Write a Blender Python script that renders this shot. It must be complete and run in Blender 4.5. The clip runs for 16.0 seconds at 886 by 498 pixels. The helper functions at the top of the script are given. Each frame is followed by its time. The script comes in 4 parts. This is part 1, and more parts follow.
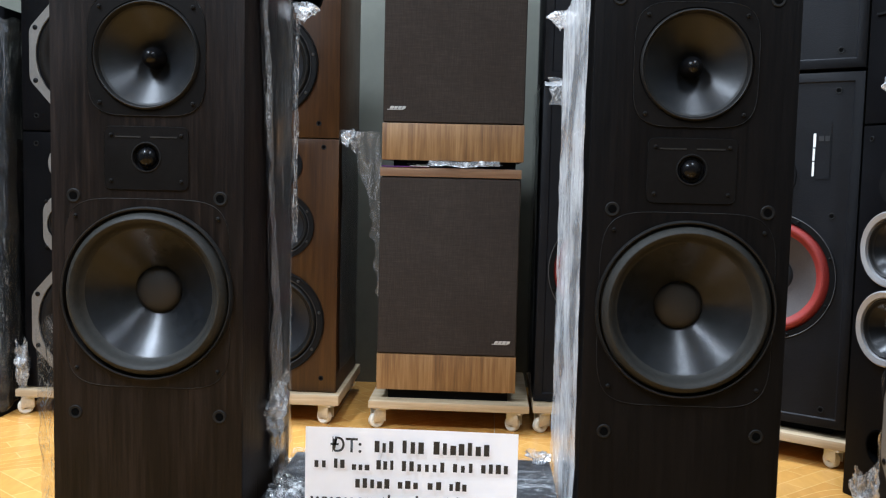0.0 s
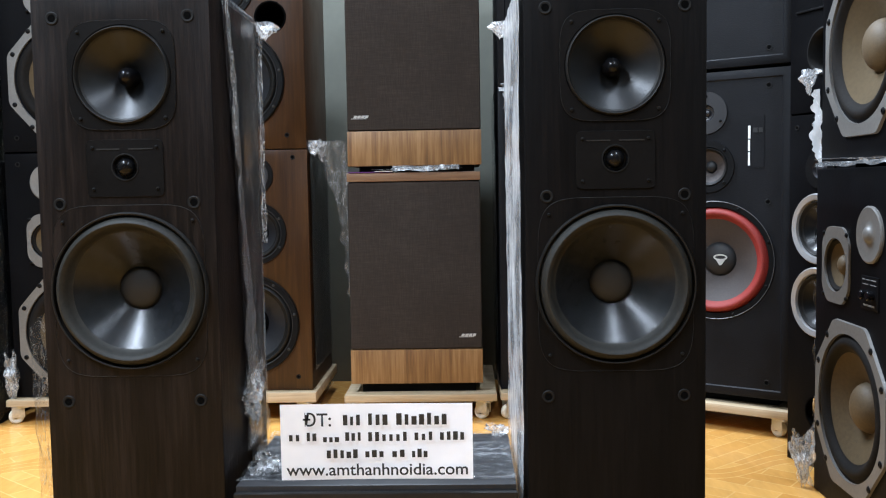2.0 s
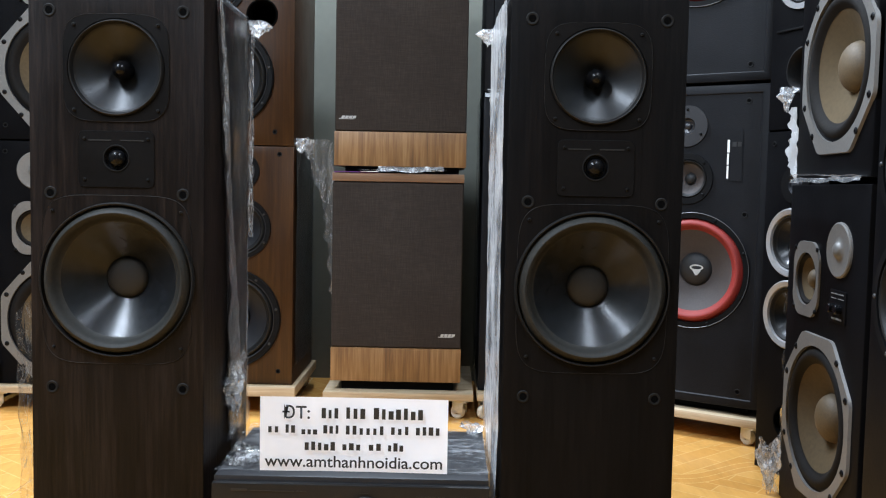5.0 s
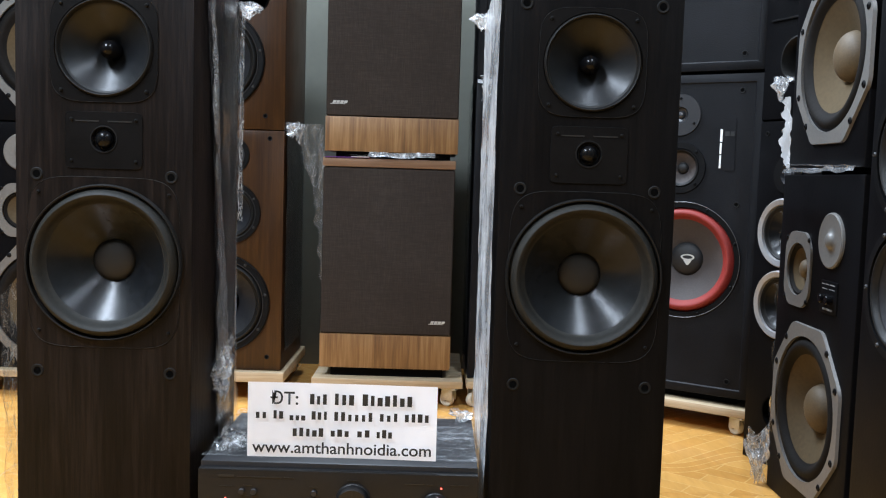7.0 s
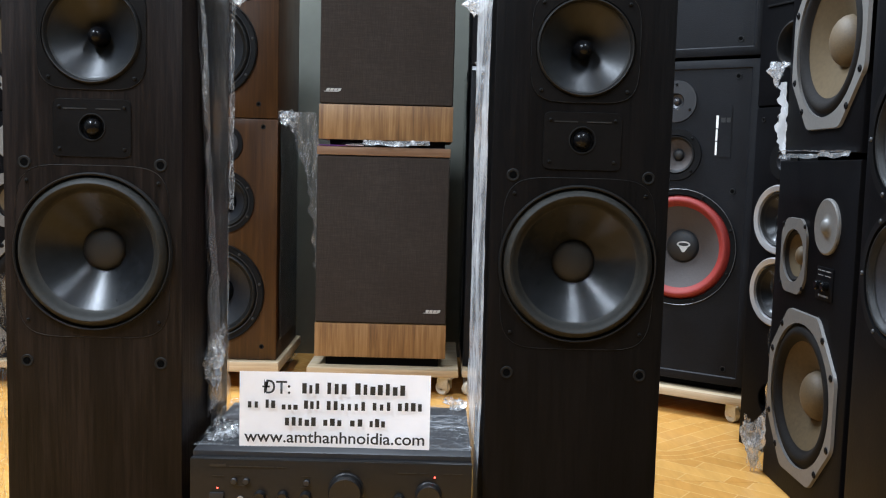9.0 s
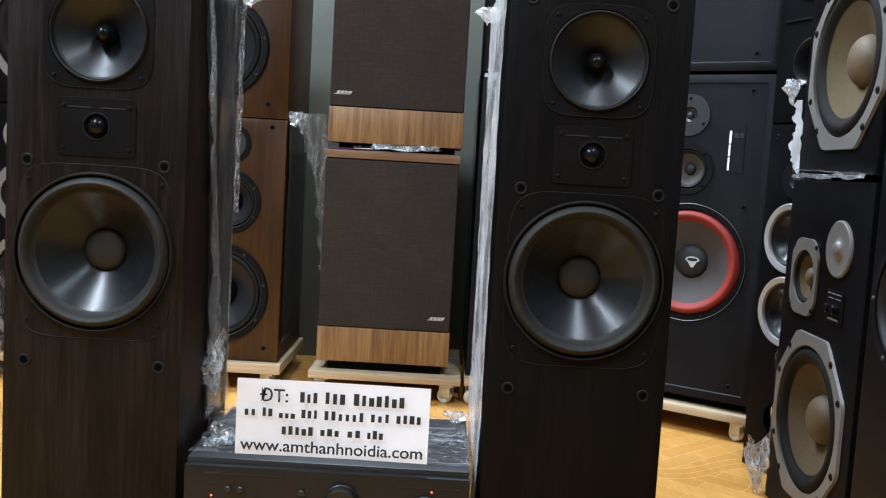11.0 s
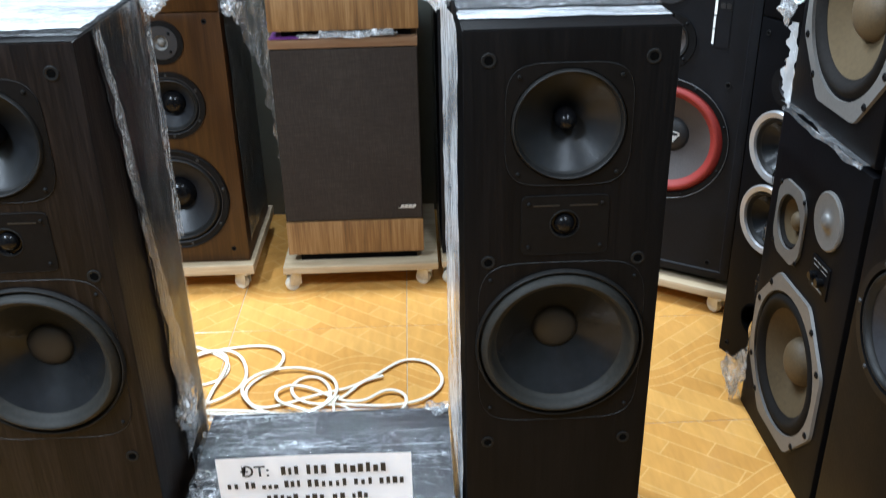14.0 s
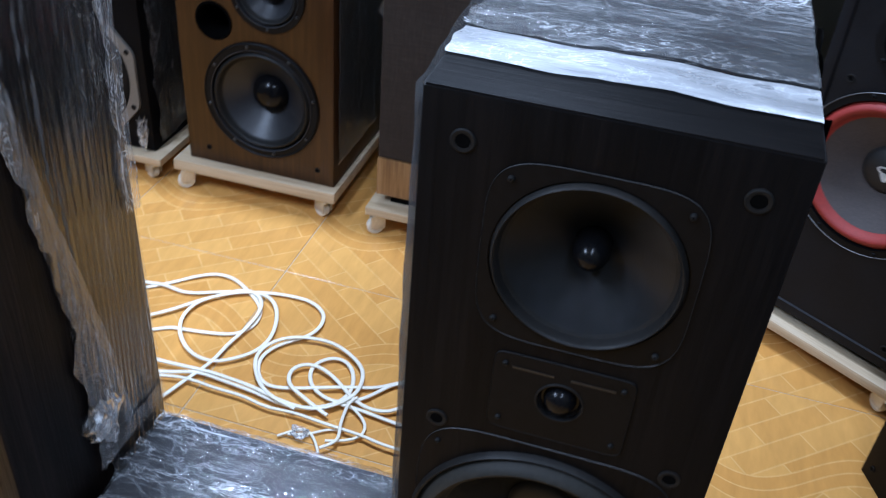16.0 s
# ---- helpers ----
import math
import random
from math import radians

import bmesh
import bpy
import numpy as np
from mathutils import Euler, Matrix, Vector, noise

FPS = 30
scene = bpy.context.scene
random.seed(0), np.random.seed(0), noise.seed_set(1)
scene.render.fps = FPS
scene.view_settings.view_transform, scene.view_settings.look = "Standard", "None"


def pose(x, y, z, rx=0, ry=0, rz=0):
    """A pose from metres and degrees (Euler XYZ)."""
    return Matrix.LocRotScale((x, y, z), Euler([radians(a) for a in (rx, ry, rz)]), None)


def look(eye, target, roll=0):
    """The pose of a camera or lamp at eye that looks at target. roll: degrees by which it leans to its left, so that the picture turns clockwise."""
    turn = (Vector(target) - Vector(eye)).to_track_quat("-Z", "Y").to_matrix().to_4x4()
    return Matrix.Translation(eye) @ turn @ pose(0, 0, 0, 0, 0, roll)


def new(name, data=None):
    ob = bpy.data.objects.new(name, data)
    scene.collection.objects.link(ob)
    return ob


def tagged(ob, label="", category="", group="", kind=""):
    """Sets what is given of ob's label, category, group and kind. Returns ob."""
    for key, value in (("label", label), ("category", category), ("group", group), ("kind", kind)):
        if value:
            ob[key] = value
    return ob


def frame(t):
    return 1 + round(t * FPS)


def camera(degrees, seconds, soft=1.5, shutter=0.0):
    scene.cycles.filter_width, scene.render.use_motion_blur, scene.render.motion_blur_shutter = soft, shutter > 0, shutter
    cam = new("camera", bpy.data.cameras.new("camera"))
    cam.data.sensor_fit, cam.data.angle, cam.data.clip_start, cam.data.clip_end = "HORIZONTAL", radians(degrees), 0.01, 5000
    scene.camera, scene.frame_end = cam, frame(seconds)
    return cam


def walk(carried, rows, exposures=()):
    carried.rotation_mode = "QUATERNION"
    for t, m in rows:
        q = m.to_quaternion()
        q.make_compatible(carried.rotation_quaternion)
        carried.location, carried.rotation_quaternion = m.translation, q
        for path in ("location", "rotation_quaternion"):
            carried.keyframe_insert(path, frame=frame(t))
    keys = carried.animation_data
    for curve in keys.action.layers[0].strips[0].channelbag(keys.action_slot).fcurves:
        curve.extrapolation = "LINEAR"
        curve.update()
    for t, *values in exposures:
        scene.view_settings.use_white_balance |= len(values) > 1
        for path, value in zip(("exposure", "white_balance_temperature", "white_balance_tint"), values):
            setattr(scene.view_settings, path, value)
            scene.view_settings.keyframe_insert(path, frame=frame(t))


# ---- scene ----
cam = camera(52.0, 16.0, soft=1.15, shutter=0.4)
METRES, EYE, TILT, LEAN, TURN = 1.68, 0.682, 0.0, 0.0, 2.7
ROWS = [
    (0.0, 0.0, 0.0, 0.0, 0.11, -4.66, -1.36),
    (0.5, 0.0018, -0.0307, 0.0013, -0.18, -4.56, -2.93),
    (1.0, 0.0183, -0.0553, -0.0026, -1.0, -4.14, -0.36),
    (1.5, 0.023, -0.0783, -0.0051, -1.41, -3.89, 1.29),
    (2.0, 0.0246, -0.0855, -0.0138, -1.27, -3.93, 0.96),
    (2.5, 0.0264, -0.103, -0.0182, -1.58, -4.39, 0.33),
    (3.0, 0.0284, -0.1088, -0.0173, -1.95, -4.28, -0.09),
    (3.5, 0.0291, -0.1095, -0.0141, -2.2, -3.68, -0.12),
    (6.0, 0.0214, -0.1038, -0.0138, -2.35, -4.1, -1.72),
    (6.5, 0.0239, -0.1017, -0.0155, -2.64, -4.34, -1.67),
    (7.0, 0.0236, -0.1001, -0.016, -2.83, -4.54, -1.76),
    (7.5, 0.0245, -0.0989, -0.0161, -2.88, -4.72, -1.85),
    (8.0, 0.0246, -0.0972, -0.0167, -2.87, -4.97, -1.74),
    (8.5, 0.0268, -0.0947, -0.0185, -2.91, -5.2, -1.44),
    (11.0, 0.0331, -0.0801, -0.0097, -2.27, -5.15, -3.32),
    (11.5, 0.0366, -0.036, 0.0069, -0.56, -5.93, -3.67),
    (12.0, 0.0458, 0.0238, 0.0138, -0.63, -6.65, -3.6),
    (12.5, 0.0342, 0.0872, 0.0461, -1.5, -8.92, -4.17),
    (13.0, 0.041, 0.119, 0.1513, -2.77, -13.78, -2.82),
    (13.5, 0.0451, 0.0897, 0.2809, -5.06, -19.7, 0.17),
    (14.0, 0.0496, 0.0744, 0.3181, -4.87, -26.06, 1.12),
    (14.5, 0.0572, 0.1371, 0.3251, -2.91, -28.42, -0.66),
    (15.0, 0.0786, 0.2151, 0.3284, -0.99, -28.64, -0.91),
    (15.5, 0.1405, 0.2957, 0.3295, 4.55, -30.67, -2.03),
    (16.0, 0.1987, 0.4008, 0.3341, 13.81, -35.55, -4.07),
]
walk(cam, [(t, pose(0, 0, EYE, TILT, LEAN, TURN) @ pose(METRES * x, METRES * y, METRES * z, 90 + pitch, roll, yaw)) for t, x, y, z, yaw, pitch, roll in ROWS],
     exposures=[(0.0, 0.25, 6150, 16), (1.5, 0.34, 6150, 16), (3.6, 0.31, 6200, 16), (6.5, 0.25, 6200, 16), (12.0, 0.25, 6250, 16), (13.2, 0.24, 6000, 12), (14.4, 0.14, 6050, 13), (15.4, 0.04, 5700, 13), (16.0, -0.46, 5350, 20)])


# ---- light ----
world = bpy.data.worlds.new("world")
scene.world = world
world.use_nodes = True
world.node_tree.nodes["Background"].inputs[0].default_value = (0.8, 0.9, 1.0, 1)
world.node_tree.nodes["Background"].inputs[1].default_value = 0.05


def tube_lamp(x, y, z, length, width, power, colour, target):
    """A fluorescent batten: a long, narrow lamp."""
    data = bpy.data.lights.new("tube_lamp", "AREA")
    data.shape, data.size, data.size_y, data.energy, data.color = "RECTANGLE", length, width, power, colour
    ob = new("tube_lamp", data)
    ob.matrix_world = look((x, y, z), target)
    return ob


def batten_along_y(ob, x, y, z):
    ob.matrix_world = pose(x, y, z, 0, 0, 90)


tube_lamp(-0.50, 2.45, 2.70, 1.2, 0.06, 130, (0.76, 0.90, 1.0), (-0.50, 2.1, 0.0))
batten_along_y(tube_lamp(0, 0, 1, 1.2, 0.06, 134, (0.76, 0.90, 1.0), (0, 0, 0)), -1.38, 0.15, 2.70)
batten_along_y(tube_lamp(0, 0, 1, 1.2, 0.06, 44, (0.76, 0.90, 1.0), (0, 0, 0)), 0.65, 0.15, 2.70)


# ---- materials ----
def material(name, base=(0.5, 0.5, 0.5), rough=0.5, metal=0.0, spec=0.5):
    m = bpy.data.materials.new(name)
    m.use_nodes = True
    nt = m.node_tree
    b = nt.nodes["Principled BSDF"]
    b.inputs["Base Color"].default_value = (*base, 1)
    b.inputs["Roughness"].default_value = rough
    b.inputs["Metallic"].default_value = metal
    b.inputs["Specular IOR Level"].default_value = spec
    return m, nt, b


def coords(nt, scale=(1, 1, 1), turn=(0, 0, 0), shift=(0, 0, 0), per_object=False):
    c = nt.nodes.new("ShaderNodeTexCoord")
    mp = nt.nodes.new("ShaderNodeMapping")
    mp.inputs["Scale"].default_value = scale
    mp.inputs["Rotation"].default_value = turn
    mp.inputs["Location"].default_value = shift
    nt.links.new(c.outputs["Object"], mp.inputs["Vector"])
    if per_object:
        info = nt.nodes.new("ShaderNodeObjectInfo")
        add = nt.nodes.new("ShaderNodeVectorMath")
        add.operation = "MULTIPLY_ADD"
        add.inputs[1].default_value = (7, 7, 7)
        nt.links.new(info.outputs["Random"], add.inputs[0])
        nt.links.new(mp.outputs[0], add.inputs[2])
        return add.outputs[0]
    return mp.outputs[0]


def grain(nt, vec, scale, detail=4.0, rough=0.55, bend=0.0):
    n = nt.nodes.new("ShaderNodeTexNoise")
    n.inputs["Scale"].default_value = scale
    n.inputs["Detail"].default_value = detail
    n.inputs["Roughness"].default_value = rough
    n.inputs["Distortion"].default_value = bend
    nt.links.new(vec, n.inputs["Vector"])
    return n.outputs["Fac"]


def ramp(nt, fac, stops):
    r = nt.nodes.new("ShaderNodeValToRGB")
    e = r.color_ramp.elements
    while len(e) < len(stops):
        e.new(0.5)
    for k, (p, c) in enumerate(stops):
        e[k].position = p
        e[k].color = (*c, 1) if len(c) == 3 else c
    nt.links.new(fac, r.inputs["Fac"])
    return r.outputs["Color"]


def grey(v):
    return (v, v, v)


def mixed(nt, fac, a, b, blend="MIX"):
    n = nt.nodes.new("ShaderNodeMix")
    n.data_type, n.blend_type = "RGBA", blend
    for key, value in ((0, fac), (6, a), (7, b)):
        if isinstance(value, (int, float)):
            n.inputs[key].default_value = value
        elif isinstance(value, tuple):
            n.inputs[key].default_value = (*value, 1)
        else:
            nt.links.new(value, n.inputs[key])
    return n.outputs[2]


def maths(nt, op, a, b=0.0, c=0.0):
    n = nt.nodes.new("ShaderNodeMath")
    n.operation = op
    for k, value in enumerate((a, b, c)):
        if isinstance(value, (int, float)):
            n.inputs[k].default_value = value
        else:
            nt.links.new(value, n.inputs[k])
    return n.outputs[0]


def bump(nt, b, height, strength=0.3, distance=0.002):
    n = nt.nodes.new("ShaderNodeBump")
    n.inputs["Strength"].default_value = strength
    n.inputs["Distance"].default_value = distance
    nt.links.new(height, n.inputs["Height"])
    nt.links.new(n.outputs[0], b.inputs["Normal"])


def wood(name, dark, mid, light, rough, streak=60.0, along="z", relief=0.25, spec=0.5):
    """Veneer with long fibres and broad cathedral bands."""
    m, nt, b = material(name, mid, rough, 0.0, spec)
    s = {"z": (1, 1, 0.045), "x": (0.045, 1, 1)}[along]
    wide = {"z": (1, 1, 0.12), "x": (0.12, 1, 1)}[along]
    fine = grain(nt, coords(nt, s, per_object=True), streak * 3.0, 5.0, 0.65)
    broad = grain(nt, coords(nt, wide, per_object=True), streak * 0.28, 3.0, 0.5, 1.2)
    both = maths(nt, "ADD", maths(nt, "MULTIPLY", fine, 0.6), maths(nt, "MULTIPLY", broad, 0.4))
    nt.links.new(ramp(nt, both, [(0.36, dark), (0.5, mid), (0.64, light)]), b.inputs["Base Color"])
    soft = grain(nt, coords(nt, per_object=True), 9.0, 3.0)
    nt.links.new(maths(nt, "MULTIPLY_ADD", soft, 0.2, rough - 0.1), b.inputs["Roughness"])
    bump(nt, b, fine, relief, 0.001)
    return m


def plain(name, base, rough, metal=0.0, vary=0.25, scale=40.0, relief=0.1, spec=0.5):
    """A paint, plastic or metal with mottling at two scales."""
    m, nt, b = material(name, base, rough, metal, spec)
    big = grain(nt, coords(nt, per_object=True), scale * 0.15, 3.0)
    small = grain(nt, coords(nt, per_object=True), scale * 4.0, 3.0)
    both = maths(nt, "ADD", maths(nt, "MULTIPLY", big, 0.5), maths(nt, "MULTIPLY", small, 0.5))
    lo, hi = tuple(c * (1 - vary) for c in base), tuple(min(1, c * (1 + vary)) for c in base)
    nt.links.new(ramp(nt, both, [(0.35, lo), (0.65, hi)]), b.inputs["Base Color"])
    nt.links.new(maths(nt, "MULTIPLY_ADD", big, 0.24, rough - 0.12), b.inputs["Roughness"])
    if relief:
        bump(nt, b, small, relief, 0.0008)
    return m


BLACK_ASH = wood("black_ash_veneer", (0.0028, 0.0026, 0.0027), (0.0042, 0.0038, 0.0039), (0.0062, 0.0053, 0.0052), 0.48, 70, relief=0.6, spec=0.06)
ASH_TOP = wood("black_ash_veneer_top", (0.0022, 0.002, 0.002), (0.0045, 0.0042, 0.0042), (0.008, 0.007, 0.007), 0.45, 62, "x", 0.5, 0.05)
BLACK_VINYL = plain("black_vinyl", (0.003, 0.003, 0.0036), 0.5, relief=0.3, spec=0.06)
CHARCOAL = plain("charcoal_textured_paint", (0.007, 0.0073, 0.0088), 0.5, scale=80, relief=0.5, spec=0.13)
# Left tower's veneer, lighter than its twin's: the sheen is in the colour.
BROWN_SHEEN_ASH = wood("worn_dark_brown_veneer", (0.0029, 0.0023, 0.0022), (0.0067, 0.0049, 0.0044), (0.0155, 0.0110, 0.0094), 0.42, 55, relief=0.9, spec=0.13)
WALNUT = wood("walnut_veneer", (0.022, 0.0082, 0.0020), (0.036, 0.0140, 0.0034), (0.055, 0.0224, 0.0056), 0.38, 45, spec=0.3)
OILED_WALNUT = wood("oiled_walnut_veneer", (0.105, 0.048, 0.017), (0.205, 0.105, 0.038), (0.31, 0.18, 0.078), 0.45, 34)
CAP_WALNUT = wood("walnut_edge", (0.10, 0.05, 0.024), (0.16, 0.084, 0.043), (0.22, 0.125, 0.066), 0.45, 34, "x")
GREY_SIDE = plain("grey_brown_side_vinyl", (0.07, 0.06, 0.05), 0.5)
RUBBER = plain("black_rubber", (0.010, 0.0096, 0.0092), 0.5, vary=0.3, relief=0.15, spec=0.18)
GREY_RUBBER = plain("worn_rubber_surround", (0.017, 0.0165, 0.0145), 0.6, vary=0.3, relief=0.2, spec=0.2)
SOCKET = plain("worn_socket_rubber", (0.0075, 0.0075, 0.0075), 0.6, vary=0.3, relief=0.1, spec=0.15)
FOAM = plain("dark_grey_foam_surround", (0.0085, 0.0074, 0.0066), 0.75, vary=0.3, relief=0.3, spec=0.12)
RED_FOAM = plain("red_foam_surround", (0.20, 0.014, 0.009), 0.65, vary=0.15, relief=0.3)
DARK_METAL = plain("black_painted_basket", (0.005, 0.005, 0.0054), 0.45, vary=0.3, relief=0.15, spec=0.1)
CAST_ALLOY = plain("brushed_alloy", (0.148, 0.142, 0.133), 0.5, 0.25, vary=0.12, relief=0.1)
CHROME = plain("polished_ring", (0.40, 0.40, 0.41), 0.4, 0.6, vary=0.08, relief=0.05)
SCREW = plain("screw_metal", (0.022, 0.022, 0.022), 0.6, 0.0, vary=0.2, relief=0)
HOLE = plain("hollow_black", (0.002, 0.002, 0.002), 0.95, relief=0, spec=0.02)
TAN_PAPER = plain("tan_paper_cone", (0.076, 0.054, 0.028), 0.8, vary=0.16, scale=30, relief=0.12, spec=0.2)
TAN_CAP = plain("tan_cloth_cap", (0.090, 0.060, 0.028), 0.65, vary=0.2, scale=60, relief=0.3)
GREY_PAPER = plain("grey_brown_paper_cone", (0.044, 0.035, 0.032), 0.75, vary=0.25, scale=60, relief=0.5)
FLANGE = plain("black_let_in_flange", (0.0044, 0.0040, 0.0040), 0.5, vary=0.3, relief=0.15, spec=0.08)
# Paler than the flange: paints in the highlight along its edge.
EDGE_LINE = plain("worn_flange_edge", (0.017, 0.017, 0.017), 0.5, vary=0.3, relief=0)
TWEETER_GREY = plain("grey_tweeter_plate", (0.020, 0.020, 0.022), 0.55, vary=0.2, relief=0.2, spec=0.3)
GLOSS_CONE = plain("satin_grey_black_cone", (0.013, 0.014, 0.017), 0.40, vary=0.25, relief=0.15, spec=0.4)
DULL_CONE = plain("black_pulp_cone", (0.020, 0.020, 0.023), 0.36, vary=0.3, relief=0.3)
BLACK_GLOSS = plain("glossy_black_dome", (0.004, 0.004, 0.0046), 0.22, vary=0.2, relief=0, spec=0.15)
SATIN_CAP = plain("satin_black_dust_cap", (0.006, 0.006, 0.0065), 0.6, vary=0.2, relief=0.05)
WHITE_INK = plain("white_print", (0.78, 0.78, 0.76), 0.5, vary=0.05, relief=0)
SOFT_INK = plain("worn_white_print", (0.16, 0.16, 0.155), 0.6, vary=0.2, relief=0)
DIM_INK = plain("grey_print", (0.009, 0.009, 0.009), 0.5, vary=0.1, relief=0)
BADGE_DARK = plain("dull_trim", (0.10, 0.10, 0.10), 0.4, 0.3, vary=0.1, relief=0)
BADGE = plain("silver_badge", (0.50, 0.49, 0.47), 0.35, 0.2, vary=0.1, relief=0)
GOLD_INK = plain("brass_print", (0.35, 0.25, 0.10), 0.4, 0.4, vary=0.15, relief=0)
BLACK_INK = plain("black_print", (0.012, 0.012, 0.012), 0.6, vary=0.1, relief=0)
TROLLEY_WOOD = wood("pale_plywood", (0.35, 0.255, 0.145), (0.46, 0.35, 0.22), (0.54, 0.44, 0.30), 0.6, 40, "x")
NYLON = plain("white_nylon", (0.72, 0.68, 0.58), 0.4, vary=0.12)
ZINC = plain("zinc_plate", (0.55, 0.54, 0.50), 0.35, 0.7, vary=0.15)
CABLE_PVC = plain("white_cable_sheath", (0.78, 0.73, 0.61), 0.38, vary=0.08)
WALL_PAINT = plain("grey_green_wall_paint", (0.122, 0.124, 0.100), 0.75, vary=0.06, scale=8, relief=0.2)
CEILING_PAINT = plain("white_ceiling_paint", (0.75, 0.75, 0.73), 0.8, vary=0.04, scale=8, relief=0.15)
AMP_METAL = plain("black_brushed_faceplate", (0.010, 0.0093, 0.0093), 0.40, 0.3, vary=0.2)
AMP_BODY = plain("black_steel_cover", (0.016, 0.016, 0.018), 0.45, 0.2)
FLYER = plain("purple_printed_card", (0.12, 0.03, 0.16), 0.3, vary=0.2, relief=0)


def poly_cone(name, rough, spec, streak):
    """Satin polypropylene cone whose fine turned grooves stretch its highlights into radial streaks."""
    m, nt, b = material(name, (0.010, 0.011, 0.013), rough, 0.0, spec)
    c = nt.nodes.new("ShaderNodeTexCoord")
    sx = nt.nodes.new("ShaderNodeSeparateXYZ")
    nt.links.new(c.outputs["Object"], sx.inputs[0])
    r2 = maths(nt, "ADD", maths(nt, "MULTIPLY", sx.outputs[0], sx.outputs[0]), maths(nt, "MULTIPLY", sx.outputs[2], sx.outputs[2]))
    rings = maths(nt, "SINE", maths(nt, "MULTIPLY", maths(nt, "SQRT", r2), 5200.0))
    bump(nt, b, rings, 0.10, 0.0003)
    dust = grain(nt, coords(nt, per_object=True), 60.0, 4.0)
    nt.links.new(ramp(nt, dust, [(0.35, (0.007, 0.008, 0.009)), (0.8, (0.011, 0.012, 0.0145))]), b.inputs["Base Color"])
    b.inputs["Anisotropic"].default_value = streak
    t = nt.nodes.new("ShaderNodeTangent")
    t.direction_type, t.axis = "RADIAL", "Y"
    nt.links.new(t.outputs[0], b.inputs["Tangent"])
    return m


POLY_CONE = poly_cone("satin_polymer_cone", 0.22, 0.22, 0.6)
SMOOTH_CONE = poly_cone("smooth_polymer_cone", 0.33, 0.26, 0.25)


def grille_cloth():
    m, nt, b = material("dark_brown_grille_cloth", (0.06, 0.045, 0.035), 0.9, 0, 0.2)
    wx = grain(nt, coords(nt, (1, 1, 0.08)), 420.0, 2.0)
    wz = grain(nt, coords(nt, (0.08, 1, 1)), 420.0, 2.0)
    weave = maths(nt, "ADD", maths(nt, "MULTIPLY", wx, 0.5), maths(nt, "MULTIPLY", wz, 0.5))
    fade = grain(nt, coords(nt, per_object=True), 5.0, 4.0)
    both = maths(nt, "ADD", maths(nt, "MULTIPLY", weave, 0.7), maths(nt, "MULTIPLY", fade, 0.3))
    nt.links.new(ramp(nt, both, [(0.36, (0.023, 0.017, 0.0140)), (0.5, (0.029, 0.022, 0.0180)), (0.64, (0.038, 0.030, 0.0245))]), b.inputs["Base Color"])
    bump(nt, b, weave, 0.8, 0.001)
    return m


CLOTH = grille_cloth()


